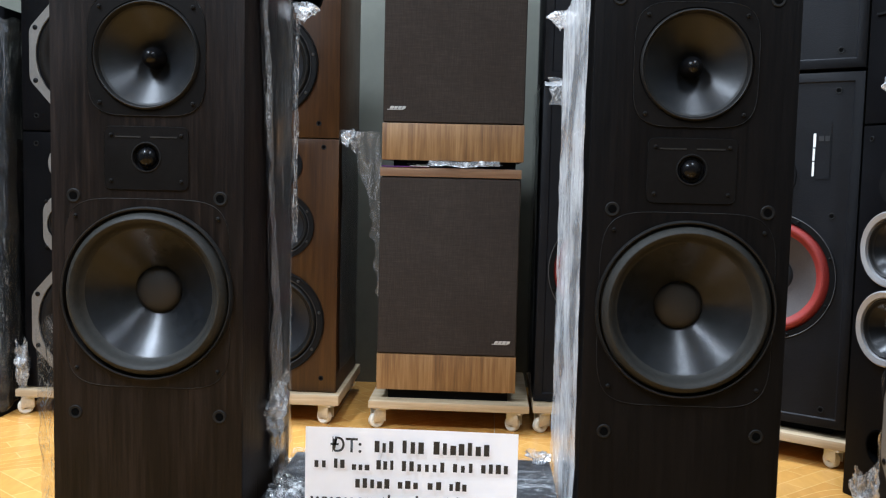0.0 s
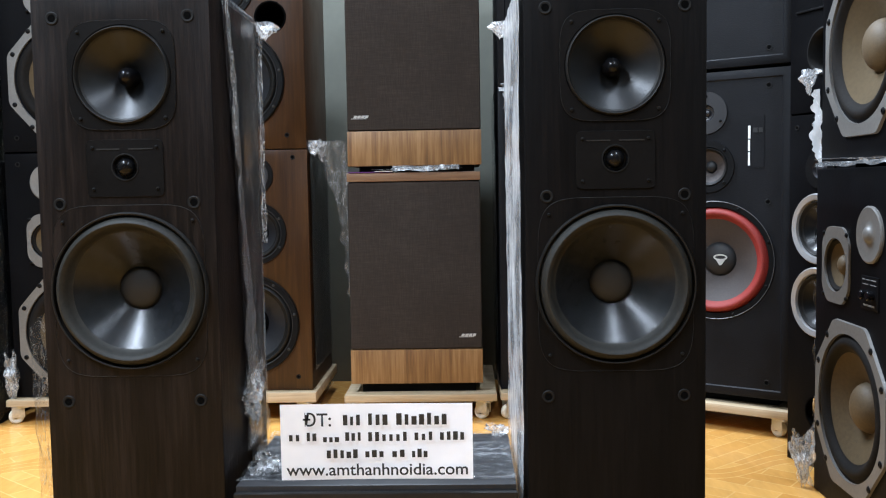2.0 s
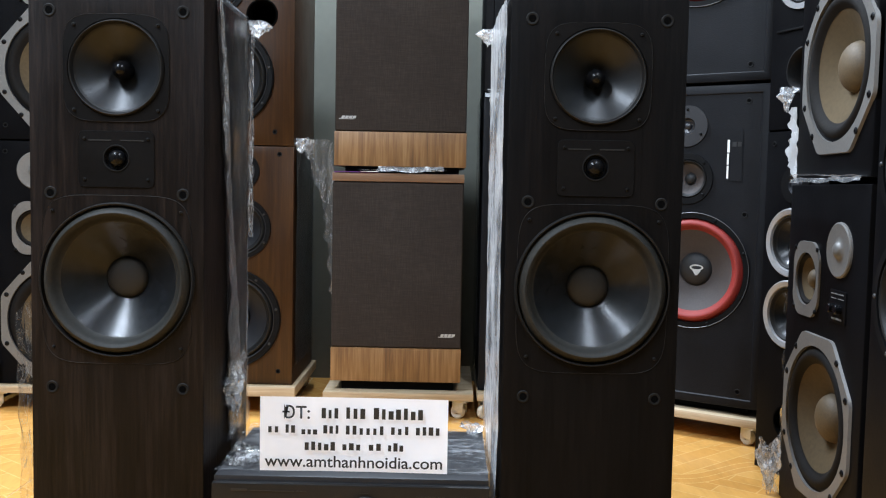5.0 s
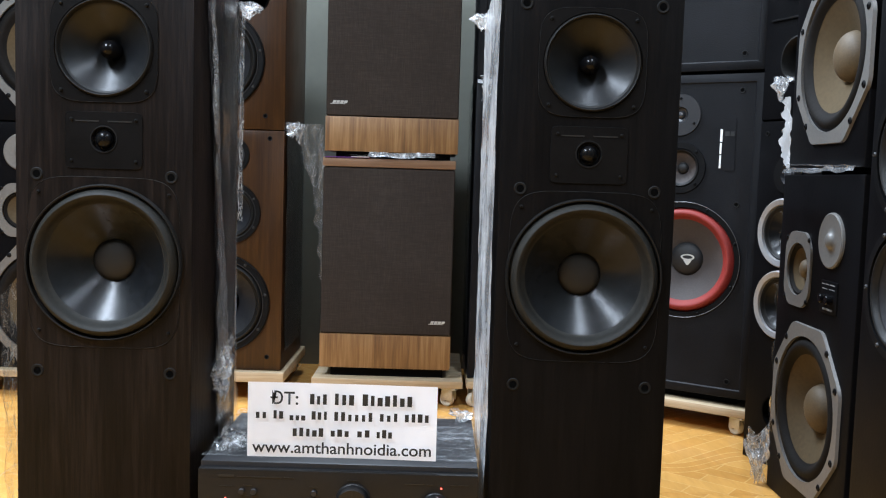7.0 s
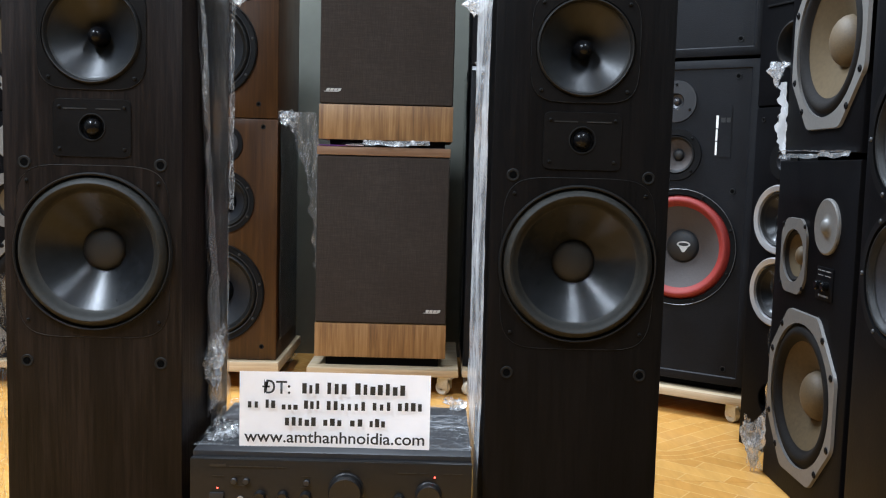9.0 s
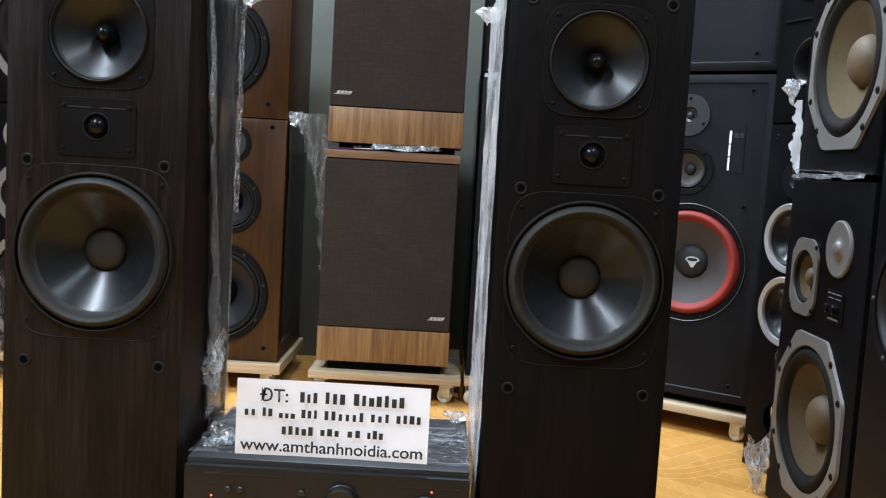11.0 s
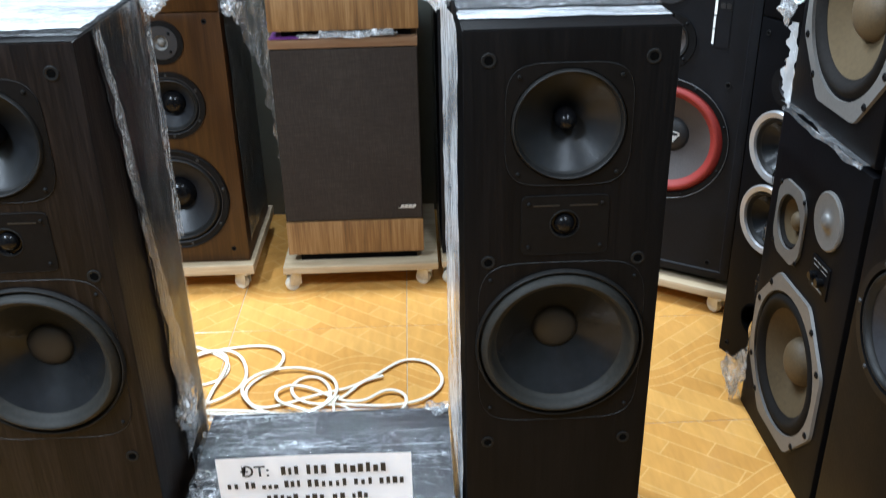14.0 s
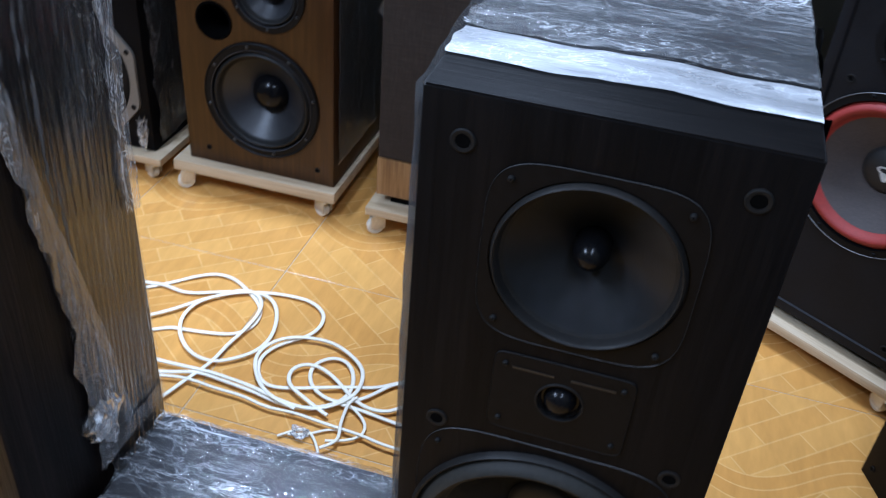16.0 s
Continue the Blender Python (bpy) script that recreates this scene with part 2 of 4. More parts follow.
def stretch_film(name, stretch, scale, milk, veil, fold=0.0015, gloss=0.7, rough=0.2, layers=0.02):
    """Clear stretch wrap: clear where flat, milky along its folds with white that also paints in their glints, glossy
    all over and more so where several layers lie on one another.
    """
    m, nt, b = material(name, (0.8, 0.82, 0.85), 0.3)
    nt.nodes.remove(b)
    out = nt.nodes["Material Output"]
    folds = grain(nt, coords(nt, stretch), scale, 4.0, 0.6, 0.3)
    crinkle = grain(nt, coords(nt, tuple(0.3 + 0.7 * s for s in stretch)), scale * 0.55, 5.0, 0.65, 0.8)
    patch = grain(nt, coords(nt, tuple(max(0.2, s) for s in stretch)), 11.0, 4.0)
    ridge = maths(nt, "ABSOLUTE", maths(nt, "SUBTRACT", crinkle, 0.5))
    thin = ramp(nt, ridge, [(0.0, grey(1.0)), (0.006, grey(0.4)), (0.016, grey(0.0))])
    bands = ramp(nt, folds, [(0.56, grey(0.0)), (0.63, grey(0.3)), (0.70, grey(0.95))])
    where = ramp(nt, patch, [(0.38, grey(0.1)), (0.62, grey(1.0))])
    # Milky creases; the white also stands for sparkles of reflected light.
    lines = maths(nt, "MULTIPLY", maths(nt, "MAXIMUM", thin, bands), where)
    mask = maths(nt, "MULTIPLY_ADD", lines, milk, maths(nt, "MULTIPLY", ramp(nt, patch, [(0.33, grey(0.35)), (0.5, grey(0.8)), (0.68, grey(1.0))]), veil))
    bmp = nt.nodes.new("ShaderNodeBump")
    bmp.inputs["Strength"].default_value = 0.8
    bmp.inputs["Distance"].default_value = fold
    nt.links.new(maths(nt, "ADD", folds, crinkle), bmp.inputs["Height"])
    gl = nt.nodes.new("ShaderNodeBsdfGlossy")
    gl.inputs["Roughness"].default_value = rough
    nt.links.new(bmp.outputs[0], gl.inputs["Normal"])
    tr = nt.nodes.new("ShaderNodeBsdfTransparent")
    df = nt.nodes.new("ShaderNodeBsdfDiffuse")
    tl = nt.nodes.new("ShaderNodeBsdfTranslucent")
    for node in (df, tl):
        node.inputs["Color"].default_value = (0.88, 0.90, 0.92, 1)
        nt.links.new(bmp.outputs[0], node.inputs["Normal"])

    def blend(fac, first_shader, second_shader):
        n = nt.nodes.new("ShaderNodeMixShader")
        if isinstance(fac, float):
            n.inputs[0].default_value = fac
        else:
            nt.links.new(fac, n.inputs[0])
        nt.links.new(first_shader, n.inputs[1])
        nt.links.new(second_shader, n.inputs[2])
        return n.outputs[0]

    fr = nt.nodes.new("ShaderNodeFresnel")
    fr.inputs["IOR"].default_value = 1.5
    nt.links.new(bmp.outputs[0], fr.inputs["Normal"])
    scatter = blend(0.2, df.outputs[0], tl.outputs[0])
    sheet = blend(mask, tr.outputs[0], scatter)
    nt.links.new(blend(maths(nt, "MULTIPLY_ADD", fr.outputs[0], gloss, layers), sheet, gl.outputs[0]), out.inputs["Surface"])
    return m


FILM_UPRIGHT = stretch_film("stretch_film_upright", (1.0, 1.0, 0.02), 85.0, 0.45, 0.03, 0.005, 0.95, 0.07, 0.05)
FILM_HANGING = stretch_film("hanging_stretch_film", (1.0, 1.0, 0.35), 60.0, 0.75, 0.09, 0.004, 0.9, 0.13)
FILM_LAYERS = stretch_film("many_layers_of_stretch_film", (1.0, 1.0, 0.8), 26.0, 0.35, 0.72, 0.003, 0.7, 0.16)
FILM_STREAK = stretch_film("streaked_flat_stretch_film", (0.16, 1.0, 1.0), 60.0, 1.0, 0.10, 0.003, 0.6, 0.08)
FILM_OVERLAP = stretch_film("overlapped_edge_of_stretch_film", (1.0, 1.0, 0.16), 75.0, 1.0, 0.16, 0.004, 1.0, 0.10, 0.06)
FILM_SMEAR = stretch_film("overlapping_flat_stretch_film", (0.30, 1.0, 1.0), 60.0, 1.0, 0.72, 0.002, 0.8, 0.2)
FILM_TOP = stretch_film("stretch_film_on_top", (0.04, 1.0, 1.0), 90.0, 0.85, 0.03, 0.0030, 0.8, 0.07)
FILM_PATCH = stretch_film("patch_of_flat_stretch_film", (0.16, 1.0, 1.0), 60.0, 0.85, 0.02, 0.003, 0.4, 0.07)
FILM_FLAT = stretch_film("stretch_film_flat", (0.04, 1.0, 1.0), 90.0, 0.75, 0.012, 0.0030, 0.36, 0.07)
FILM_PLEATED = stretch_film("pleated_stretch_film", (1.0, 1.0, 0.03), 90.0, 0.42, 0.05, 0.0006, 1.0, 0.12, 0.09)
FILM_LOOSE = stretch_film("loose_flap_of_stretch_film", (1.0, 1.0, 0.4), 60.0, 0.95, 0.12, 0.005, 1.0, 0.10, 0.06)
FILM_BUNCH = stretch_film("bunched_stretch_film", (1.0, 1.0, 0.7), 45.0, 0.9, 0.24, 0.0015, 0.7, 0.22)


def tile_print():
    """Glazed tile printed with small planks either side of a wavy strip, turned differently from tile to tile."""
    m, nt, b = material("glazed_plank_tile", (0.6, 0.33, 0.10), 0.16)
    c = nt.nodes.new("ShaderNodeTexCoord")
    sx = nt.nodes.new("ShaderNodeSeparateXYZ")
    nt.links.new(c.outputs["Object"], sx.inputs[0])
    x, y = sx.outputs[0], sx.outputs[1]
    wave = maths(nt, "MULTIPLY", maths(nt, "SINE", maths(nt, "MULTIPLY", x, 13.96)), 0.055)
    off = maths(nt, "SUBTRACT", y, wave)
    gap = maths(nt, "ABSOLUTE", off)
    inside = maths(nt, "LESS_THAN", gap, 0.034)
    line = maths(nt, "MULTIPLY", maths(nt, "GREATER_THAN", gap, 0.0305), inside)
    centre = maths(nt, "LESS_THAN", gap, 0.0016)
    upper = maths(nt, "GREATER_THAN", off, 0.0)

    def planks(angle, shift):
        k = nt.nodes.new("ShaderNodeTexBrick")
        k.offset = 0.5
        k.inputs["Color1"].default_value = (0.560, 0.268, 0.062, 1)
        k.inputs["Color2"].default_value = (0.640, 0.335, 0.088, 1)
        k.inputs["Mortar"].default_value = (0.675, 0.385, 0.122, 1)
        k.inputs["Scale"].default_value = 1.0
        k.inputs["Mortar Size"].default_value = 0.0022
        k.inputs["Mortar Smooth"].default_value = 0.6
        k.inputs["Brick Width"].default_value = 0.165
        k.inputs["Row Height"].default_value = 0.050
        nt.links.new(coords(nt, (1, 1, 1), (0, 0, angle), shift), k.inputs["Vector"])
        return k.outputs["Color"]

    field = mixed(nt, upper, planks(radians(38), (0.3, 0.1, 0)), planks(radians(-40), (0.1, 0.2, 0)))
    strip = mixed(nt, maths(nt, "MAXIMUM", line, centre), (0.570, 0.276, 0.066), (0.675, 0.385, 0.122))
    both = mixed(nt, inside, field, strip)
    veins = grain(nt, coords(nt, (1, 0.25, 1), (0, 0, 0.6), per_object=True), 55.0, 5.0, 0.6)
    tone = ramp(nt, veins, [(0.3, grey(0.88)), (0.7, grey(1.05))])
    nt.links.new(mixed(nt, 1.0, both, tone, "MULTIPLY"), b.inputs["Base Color"])
    smear = grain(nt, coords(nt, per_object=True), 7.0, 4.0)
    nt.links.new(maths(nt, "MULTIPLY_ADD", smear, 0.18, 0.10), b.inputs["Roughness"])
    bump(nt, b, smear, 0.04, 0.002)
    return m


TILE = tile_print()
GROUT = plain("grey_grout", (0.42, 0.34, 0.22), 0.85, vary=0.3)


def paper_sheet():
    m, nt, b = material("white_printer_paper", (0.86, 0.85, 0.83), 0.7)
    pulp = grain(nt, coords(nt), 14.0, 5.0)
    nt.links.new(ramp(nt, pulp, [(0.3, (0.88, 0.85, 0.84)), (0.7, (0.94, 0.91, 0.90))]), b.inputs["Base Color"])
    bump(nt, b, pulp, 0.3, 0.004)
    return m


PAPER = paper_sheet()


def led_glow():
    m, nt, b = material("red_indicator", (0.5, 0.02, 0.02), 0.3)
    b.inputs["Emission Color"].default_value = (1, 0.08, 0.05, 1)
    b.inputs["Emission Strength"].default_value = 6.0
    return m


LED = led_glow()


# ---- building helpers ----
def linked(name, bm, mat, sharp=35.0):
    bmesh.ops.recalc_face_normals(bm, faces=bm.faces)
    me = bpy.data.meshes.new(name)
    bm.to_mesh(me)
    bm.free()
    me.materials.append(mat)
    me.polygons.foreach_set("use_smooth", [True] * len(me.polygons))
    me.set_sharp_from_angle(angle=radians(sharp))
    return me


def part(name, bm, mat, parent=None, label="", at=None, sharp=35.0):
    """One mesh object under a thing or a part; at: its own place in the parent."""
    ob = new(name, linked(name, bm, mat, sharp))
    if parent is not None:
        ob.parent = parent
    if at is not None:
        ob.matrix_basis = at if isinstance(at, Matrix) else Matrix.Translation(at)
    if label:
        ob["label"] = label
    return ob


def again(ob, at, parent=None):
    """Another piece on the same mesh."""
    o = new(ob.name.split(".")[0], ob.data)
    o.parent = parent or ob.parent
    o.matrix_basis = at if isinstance(at, Matrix) else Matrix.Translation(at)
    if "label" in ob:
        o["label"] = ob["label"]
    return o


def thing(name, m, label, category, group="", kind=""):
    ob = new(name)
    ob.empty_display_size = 0.1
    ob.matrix_basis = m
    return tagged(ob, label, category, group, kind)


def box(x0, x1, y0, y1, z0, z1, bevel=0.0, segments=2):
    bm = bmesh.new()
    bmesh.ops.create_cube(bm, size=1.0)
    bmesh.ops.scale(bm, vec=(x1 - x0, y1 - y0, z1 - z0), verts=bm.verts)
    bmesh.ops.translate(bm, vec=((x0 + x1) / 2, (y0 + y1) / 2, (z0 + z1) / 2), verts=bm.verts)
    if bevel:
        bmesh.ops.bevel(bm, geom=bm.edges[:], offset=bevel, segments=segments, affect="EDGES", profile=0.6)
    return bm


def lathe(profile, n=64, close=False):
    """A turned body about the y axis: (radius, how far it stands out towards -y)."""
    bm = bmesh.new()
    rows = []
    for r, o in profile:
        if r < 1e-5:
            rows.append([bm.verts.new((0, -o, 0))])
        else:
            rows.append([bm.verts.new((r * math.cos(2 * math.pi * k / n), -o, r * math.sin(2 * math.pi * k / n))) for k in range(n)])
    for a, b in zip(rows, rows[1:] + ([rows[0]] if close else [])):
        for k in range(n):
            l = (k + 1) % n
            if len(a) == 1 and len(b) == 1:
                break
            if len(a) == 1:
                bm.faces.new((a[0], b[k], b[l]))
            elif len(b) == 1:
                bm.faces.new((a[k], b[0], a[l]))
            else:
                bm.faces.new((a[k], b[k], b[l], a[l]))
    return bm


def arc_profile(r0, r1, height, base=0.0, steps=8):
    """The half-roll of a surround between two radii."""
    return [(r0 + (r1 - r0) * k / steps, base + height * math.sin(math.pi * k / steps)) for k in range(steps + 1)]


def dome_profile(r, height, base, steps=8):
    return [(r * math.cos(0.5 * math.pi * k / steps), base + height * math.sin(0.5 * math.pi * k / steps)) for k in range(steps + 1)]


def outline_super(hw, hh, power, n=64):
    pts = []
    for k in range(n):
        a = 2 * math.pi * k / n
        c, s = math.cos(a), math.sin(a)
        pts.append((hw * math.copysign(abs(c) ** (2 / power), c), hh * math.copysign(abs(s) ** (2 / power), s)))
    return pts


def outline_octagon(hw, hh, cut_x, cut_z, n=6):
    """A rectangle with long cut corners, slightly rounded."""
    c = [(hw, -hh + cut_z), (hw, hh - cut_z), (hw - cut_x, hh), (-hw + cut_x, hh), (-hw, hh - cut_z), (-hw, -hh + cut_z), (-hw + cut_x, -hh), (hw - cut_x, -hh)]
    pts = []
    for k in range(8):
        p, q, r = Vector(c[k - 1]), Vector(c[k]), Vector(c[(k + 1) % 8])
        a, b = q + (p - q).normalized() * 0.014, q + (r - q).normalized() * 0.014
        for j in range(n):
            u = j / (n - 1)
            pts.append(tuple(a * (1 - u) ** 2 + q * 2 * u * (1 - u) + b * u * u))
    return pts


def ring_plate(outline, hole, thick, n=64, lip=0.0015):
    """A flat plate of any outline with a round hole, standing out by thick."""
    bm = bmesh.new()
    outer = [bm.verts.new((x, -thick, z)) for x, z in outline]
    back = [bm.verts.new((x * 1.008, 0.001, z * 1.008)) for x, z in outline]
    inner = [bm.verts.new((hole * math.cos(2 * math.pi * k / n), -thick, hole * math.sin(2 * math.pi * k / n))) for k in range(n)]
    deep = [bm.verts.new((v.co.x, 0.012, v.co.z)) for v in inner]
    edges = []
    for loop in (outer, inner):
        edges += [bm.edges.new((loop[k - 1], loop[k])) for k in range(len(loop))]
    bmesh.ops.triangle_fill(bm, edges=edges, use_beauty=True)
    for a, b in ((outer, back), (inner, deep)):
        for k in range(len(a)):
            bm.faces.new((a[k - 1], a[k], b[k], b[k - 1]))
    return bm


def cabinet_shell(w, h, d, holes, edge=0.004, inset=None):
    """A box with round holes through its front, front at y = 0, base at z = 0; inset: a rim round a sunken baffle."""
    bm = bmesh.new()

    def loop(hw, z0, z1, y):
        return [bm.verts.new(p) for p in ((-hw, y, z0), (hw, y, z0), (hw, y, z1), (-hw, y, z1))]

    hw = w / 2
    rings = [loop(hw - edge, edge, h - edge, 0), loop(hw - edge * 0.3, edge * 0.3, h - edge * 0.3, edge * 0.3), loop(hw, 0, h, edge), loop(hw, 0, h, d - edge), loop(hw - edge, edge, h - edge, d)]
    if inset:
        rim, deep = inset
        rings = [loop(hw - rim - 0.003, rim + 0.003, h - rim - 0.003, deep), loop(hw - rim, rim, h - rim, 0)] + rings
    for a, b in zip(rings, rings[1:]):
        for k in range(4):
            bm.faces.new((a[k - 1], a[k], b[k], b[k - 1]))
    bm.faces.new(rings[-1])
    y0 = rings[0][0].co.y
    edges = [bm.edges.get((rings[0][k - 1], rings[0][k])) for k in range(4)]
    for x, z, r in holes:
        n = 48
        front = [bm.verts.new((x + r * math.cos(2 * math.pi * k / n), y0, z + r * math.sin(2 * math.pi * k / n))) for k in range(n)]
        rear = [bm.verts.new((v.co.x, y0 + 0.02, v.co.z)) for v in front]
        edges += [bm.edges.new((front[k - 1], front[k])) for k in range(n)]
        for k in range(n):
            bm.faces.new((front[k - 1], front[k], rear[k], rear[k - 1]))
    bmesh.ops.triangle_fill(bm, edges=edges, use_beauty=True)
    return bm


def flange_edge(parent, outline, r, out, mat):
    """A thin raised line round a let-in flange, paler to stand for its highlight."""
    bm, rings = bmesh.new(), []
    for k in range(len(outline)):
        p, q = Vector(outline[k - 1]), Vector(outline[(k + 1) % len(outline)])
        d = (q - p).normalized()
        x, z = outline[k]
        rings.append([bm.verts.new((x + d.y * a, -out - b, z - d.x * a)) for a, b in ((-r, -r), (0, r), (r, -r))])
    for k in range(len(rings)):
        for j in range(3):
            bm.faces.new((rings[k - 1][j - 1], rings[k - 1][j], rings[k][j], rings[k][j - 1]))
    return part("flange_edge", bm, mat, parent)


def screw_mesh(r=0.0035):
    return lathe([(r * 1.25, -0.0005), (r * 1.2, 0.0012), (r * 0.8, 0.0026), (r * 0.42, 0.0028), (r * 0.4, 0.0012), (0, 0.0012)], 14)


def screws(parent, points, mat=None, r=0.0035, out=0.0):
    first = None
    for x, z in points:
        at = Matrix.Translation((x, -out, z))
        first = part("screw", screw_mesh(r), mat or SCREW, parent, "", at) if first is None else again(first, at)


def driver(parent, name, x, z, plate, plate_mat, thick, r_hole, r_cone, roll, surround_mat, cone_mat, depth, cap, cap_mat, y=0.0, bolts=(), bolt_mat=None, label="", throat=None, bolt_r=0.0035):
    """A drive unit: flange, surround, cone, dust cap and screws."""
    root = part(name, ring_plate(plate, r_hole, thick), plate_mat, parent, label, (x, y, z))
    step = r_hole - r_cone
    part("surround", lathe([(r_hole + 0.002, -0.010), (r_hole - step * 0.06, -0.004)] + arc_profile(r_hole - step * 0.08, r_cone, roll, -0.003) + [(r_cone - 0.003, -0.005)]), surround_mat, root)
    cap_r, cap_h, kind = cap
    prof, steps = [], 12
    for k in range(steps + 1):
        u = k / steps
        r = r_cone + (cap_r * 0.9 - r_cone) * u
        prof.append((r, -0.004 - depth * (u + 0.015 * math.sin(math.pi * u))))
    part("cone", lathe(prof), cone_mat, root)
    base = -0.004 - depth
    if kind == "plug":
        part("dust_cap", lathe([(cap_r, base - 0.002), (cap_r, base + cap_h * 0.35)] + dome_profile(cap_r, cap_h * 0.65, base + cap_h * 0.35)[1:], 40), cap_mat, root)
    else:
        part("dust_cap", lathe([(cap_r * 1.04, base - 0.001), (cap_r * 1.02, base + 0.004)] + dome_profile(cap_r, cap_h, base + 0.004)[1:], 48), cap_mat, root)
    if bolts:
        screws(root, bolts, bolt_mat, bolt_r, thick)
    return root


def round_outline(r, n=64):
    return [(r * math.cos(2 * math.pi * k / n), r * math.sin(2 * math.pi * k / n)) for k in range(n)]


def round_bolts(r, n, start=0.0):
    return [(r * math.cos(radians(start) + 2 * math.pi * k / n), r * math.sin(radians(start) + 2 * math.pi * k / n)) for k in range(n)]


def port(parent, x, z, r, y=0.0, flange=None):
    p = part("port", lathe([(r + 0.006, 0.0005), (r + 0.005, 0.003), (r + 0.001, 0.003), (r, 0.0), (r, -0.12), (0, -0.12)], 40), flange or HOLE, parent, "", (x, y, z))
    part("port_tube", lathe([(r - 0.0008, -0.004), (r - 0.0008, -0.118), (0, -0.118)], 40), HOLE, p)


def peg_sockets(parent, points, y=0.0, r=0.011):
    first = None
    for x, z in points:
        at = Matrix.Translation((x, y, z))
        if first is None:
            first = part("grille_socket", lathe([(r, 0.0), (r, 0.0008), (r * 0.88, 0.0016), (r * 0.62, 0.0012), (r * 0.55, 0.0004), (r * 0.5, 0.0003), (0, 0.0003)], 28), SOCKET, parent, "", at)
        else:
            again(first, at)
        # Flat black disc for the shade inside the peg hole; no recess modelled.
        hole = lathe([(r * 0.58, 0.0012), (0, 0.0012)], 20)
        part("socket_hole", hole, HOLE, parent, "", at)


def film(parent, name, corner, u, v, nu, nv, lift, mat, ragged=0.0, seed=0.0, pleat=0.0, taper=None, until=None):
    """A sheet of wrap over the parallelogram corner, u, v: rippled, with ragged free edges."""
    corner, u, v = Vector(corner), Vector(u), Vector(v)
    nrm = u.cross(v).normalized()
    ul, vl = u.length, v.length
    bm = bmesh.new()
    rows = []
    for i in range(nu + 1):
        row = []
        for j in range(nv + 1):
            a, b = i / nu, j / nv
            if taper:
                a = taper(b) + ((until(b) if until else 1) - taper(b)) * a
            edge = noise.noise((b * vl * 16 + seed, 3.1, seed)) * ragged + noise.noise((b * vl * 55, 1.7, seed)) * ragged * 0.5
            side = noise.noise((a * ul * 16, 7.7 + seed, 2.0)) * ragged
            p = corner + u * (a + edge * (1 - i / nu) / max(ul, 0.01)) + v * (b + side * (abs(2 * b - 1) ** 6) / max(vl, 0.01))
            q = Vector((p.x * 18 + seed, p.y * 18, p.z * 2.5)) if v.z > 0.3 * vl else Vector((p.x * 4 + seed, p.y * 24, p.z * 9))
            d = 0.5 + 0.5 * noise.noise(q) + 0.35 * noise.noise(Vector((p.x * 60, p.y * 60 + seed, p.z * 22)))
            run = p.y * (78 + 16 * (1 - b)) + 1.3 * noise.noise((seed, p.y * 11, p.z * 1.6))
            crease = pleat * abs(2 * (run % 1.0) - 1) * (0.35 + abs(noise.noise((p.y * 21, p.z * 1.1, seed))) * 1.8)
            row.append(bm.verts.new(p + nrm * (lift * (0.35 + d) + crease)))
        rows.append(row)
    for i in range(nu):
        for j in range(nv):
            bm.faces.new((rows[i][j], rows[i + 1][j], rows[i + 1][j + 1], rows[i][j + 1]))
    ob = part(name, bm, mat, parent, "clear crinkled stretch film", sharp=60)
    return ob


def tuft(parent, name, at, size, seed, mat=None):
    """A bunched, torn end of wrap: one sheet gathered in a pinch and crumpled into ruffles."""
    bm = bmesh.new()
    rows, n, m = [], 22, 110
    for i in range(n + 1):
        a = i / n
        row = []
        for j in range(m + 1):
            b = j / m
            turn = b * 6.8 + 1.1 * noise.noise((b * 6, a * 2.0, seed))
            fold = abs(noise.noise((b * 9 + seed, a * 2.5, 1.0))) + 0.4 * abs(noise.noise((b * 22, a * 7, seed)))
            r = (0.10 + 0.50 * math.sin(min(1.0, a * 1.1) * 2.3)) * (0.45 + 0.7 * fold) * (0.75 + 0.9 * noise.noise((b * 2.4, a * 1.2, seed + 5.0)))
            z = (a - 0.5) * (0.8 + 0.5 * noise.noise((b * 5, seed, 4.0))) + 0.05 * noise.noise((b * 17, a * 9, seed))
            row.append(bm.verts.new((r * math.cos(turn) * size[0], r * math.sin(turn) * size[1], z * size[2])))
        rows.append(row)
    for i in range(n):
        for j in range(m):
            bm.faces.new((rows[i][j], rows[i + 1][j], rows[i + 1][j + 1], rows[i][j + 1]))
    return part(name, bm, mat or FILM_BUNCH, parent, "bunched end of clear stretch film", at, sharp=170)


def bars(parent, name, rows, mat, y, proud=0.0006):
    """Small printed bars: (x0, x1, z0, z1), one mesh a line."""
    for x0, x1, z0, z1 in rows:
        part(name, box(x0, x1, y - proud, y, z0, z1), mat, parent)


# ---- the room ----
X0, X1, Y0, Y1, H = -1.75, 1.25, -2.6, 2.92, 2.8
slab = box(X0 - 0.1, X1 + 0.1, Y0 - 0.1, Y1 + 0.1, -0.12, -0.0014)
floor = tagged(part("floor", slab, GROUT), "orange wood-look glazed tiles with grey joints", "floor", kind="structure")
for nm, b in (("wall_north", (X0 - 0.1, X1 + 0.1, Y1, Y1 + 0.1)), ("wall_south", (X0 - 0.1, X1 + 0.1, Y0 - 0.1, Y0)), ("wall_west", (X0 - 0.1, X0, Y0, Y1)), ("wall_east", (X1, X1 + 0.1, Y0, Y1))):
    tagged(part(nm, box(*b, -0.004, H), WALL_PAINT), "plain grey-green painted wall", "wall", kind="structure")
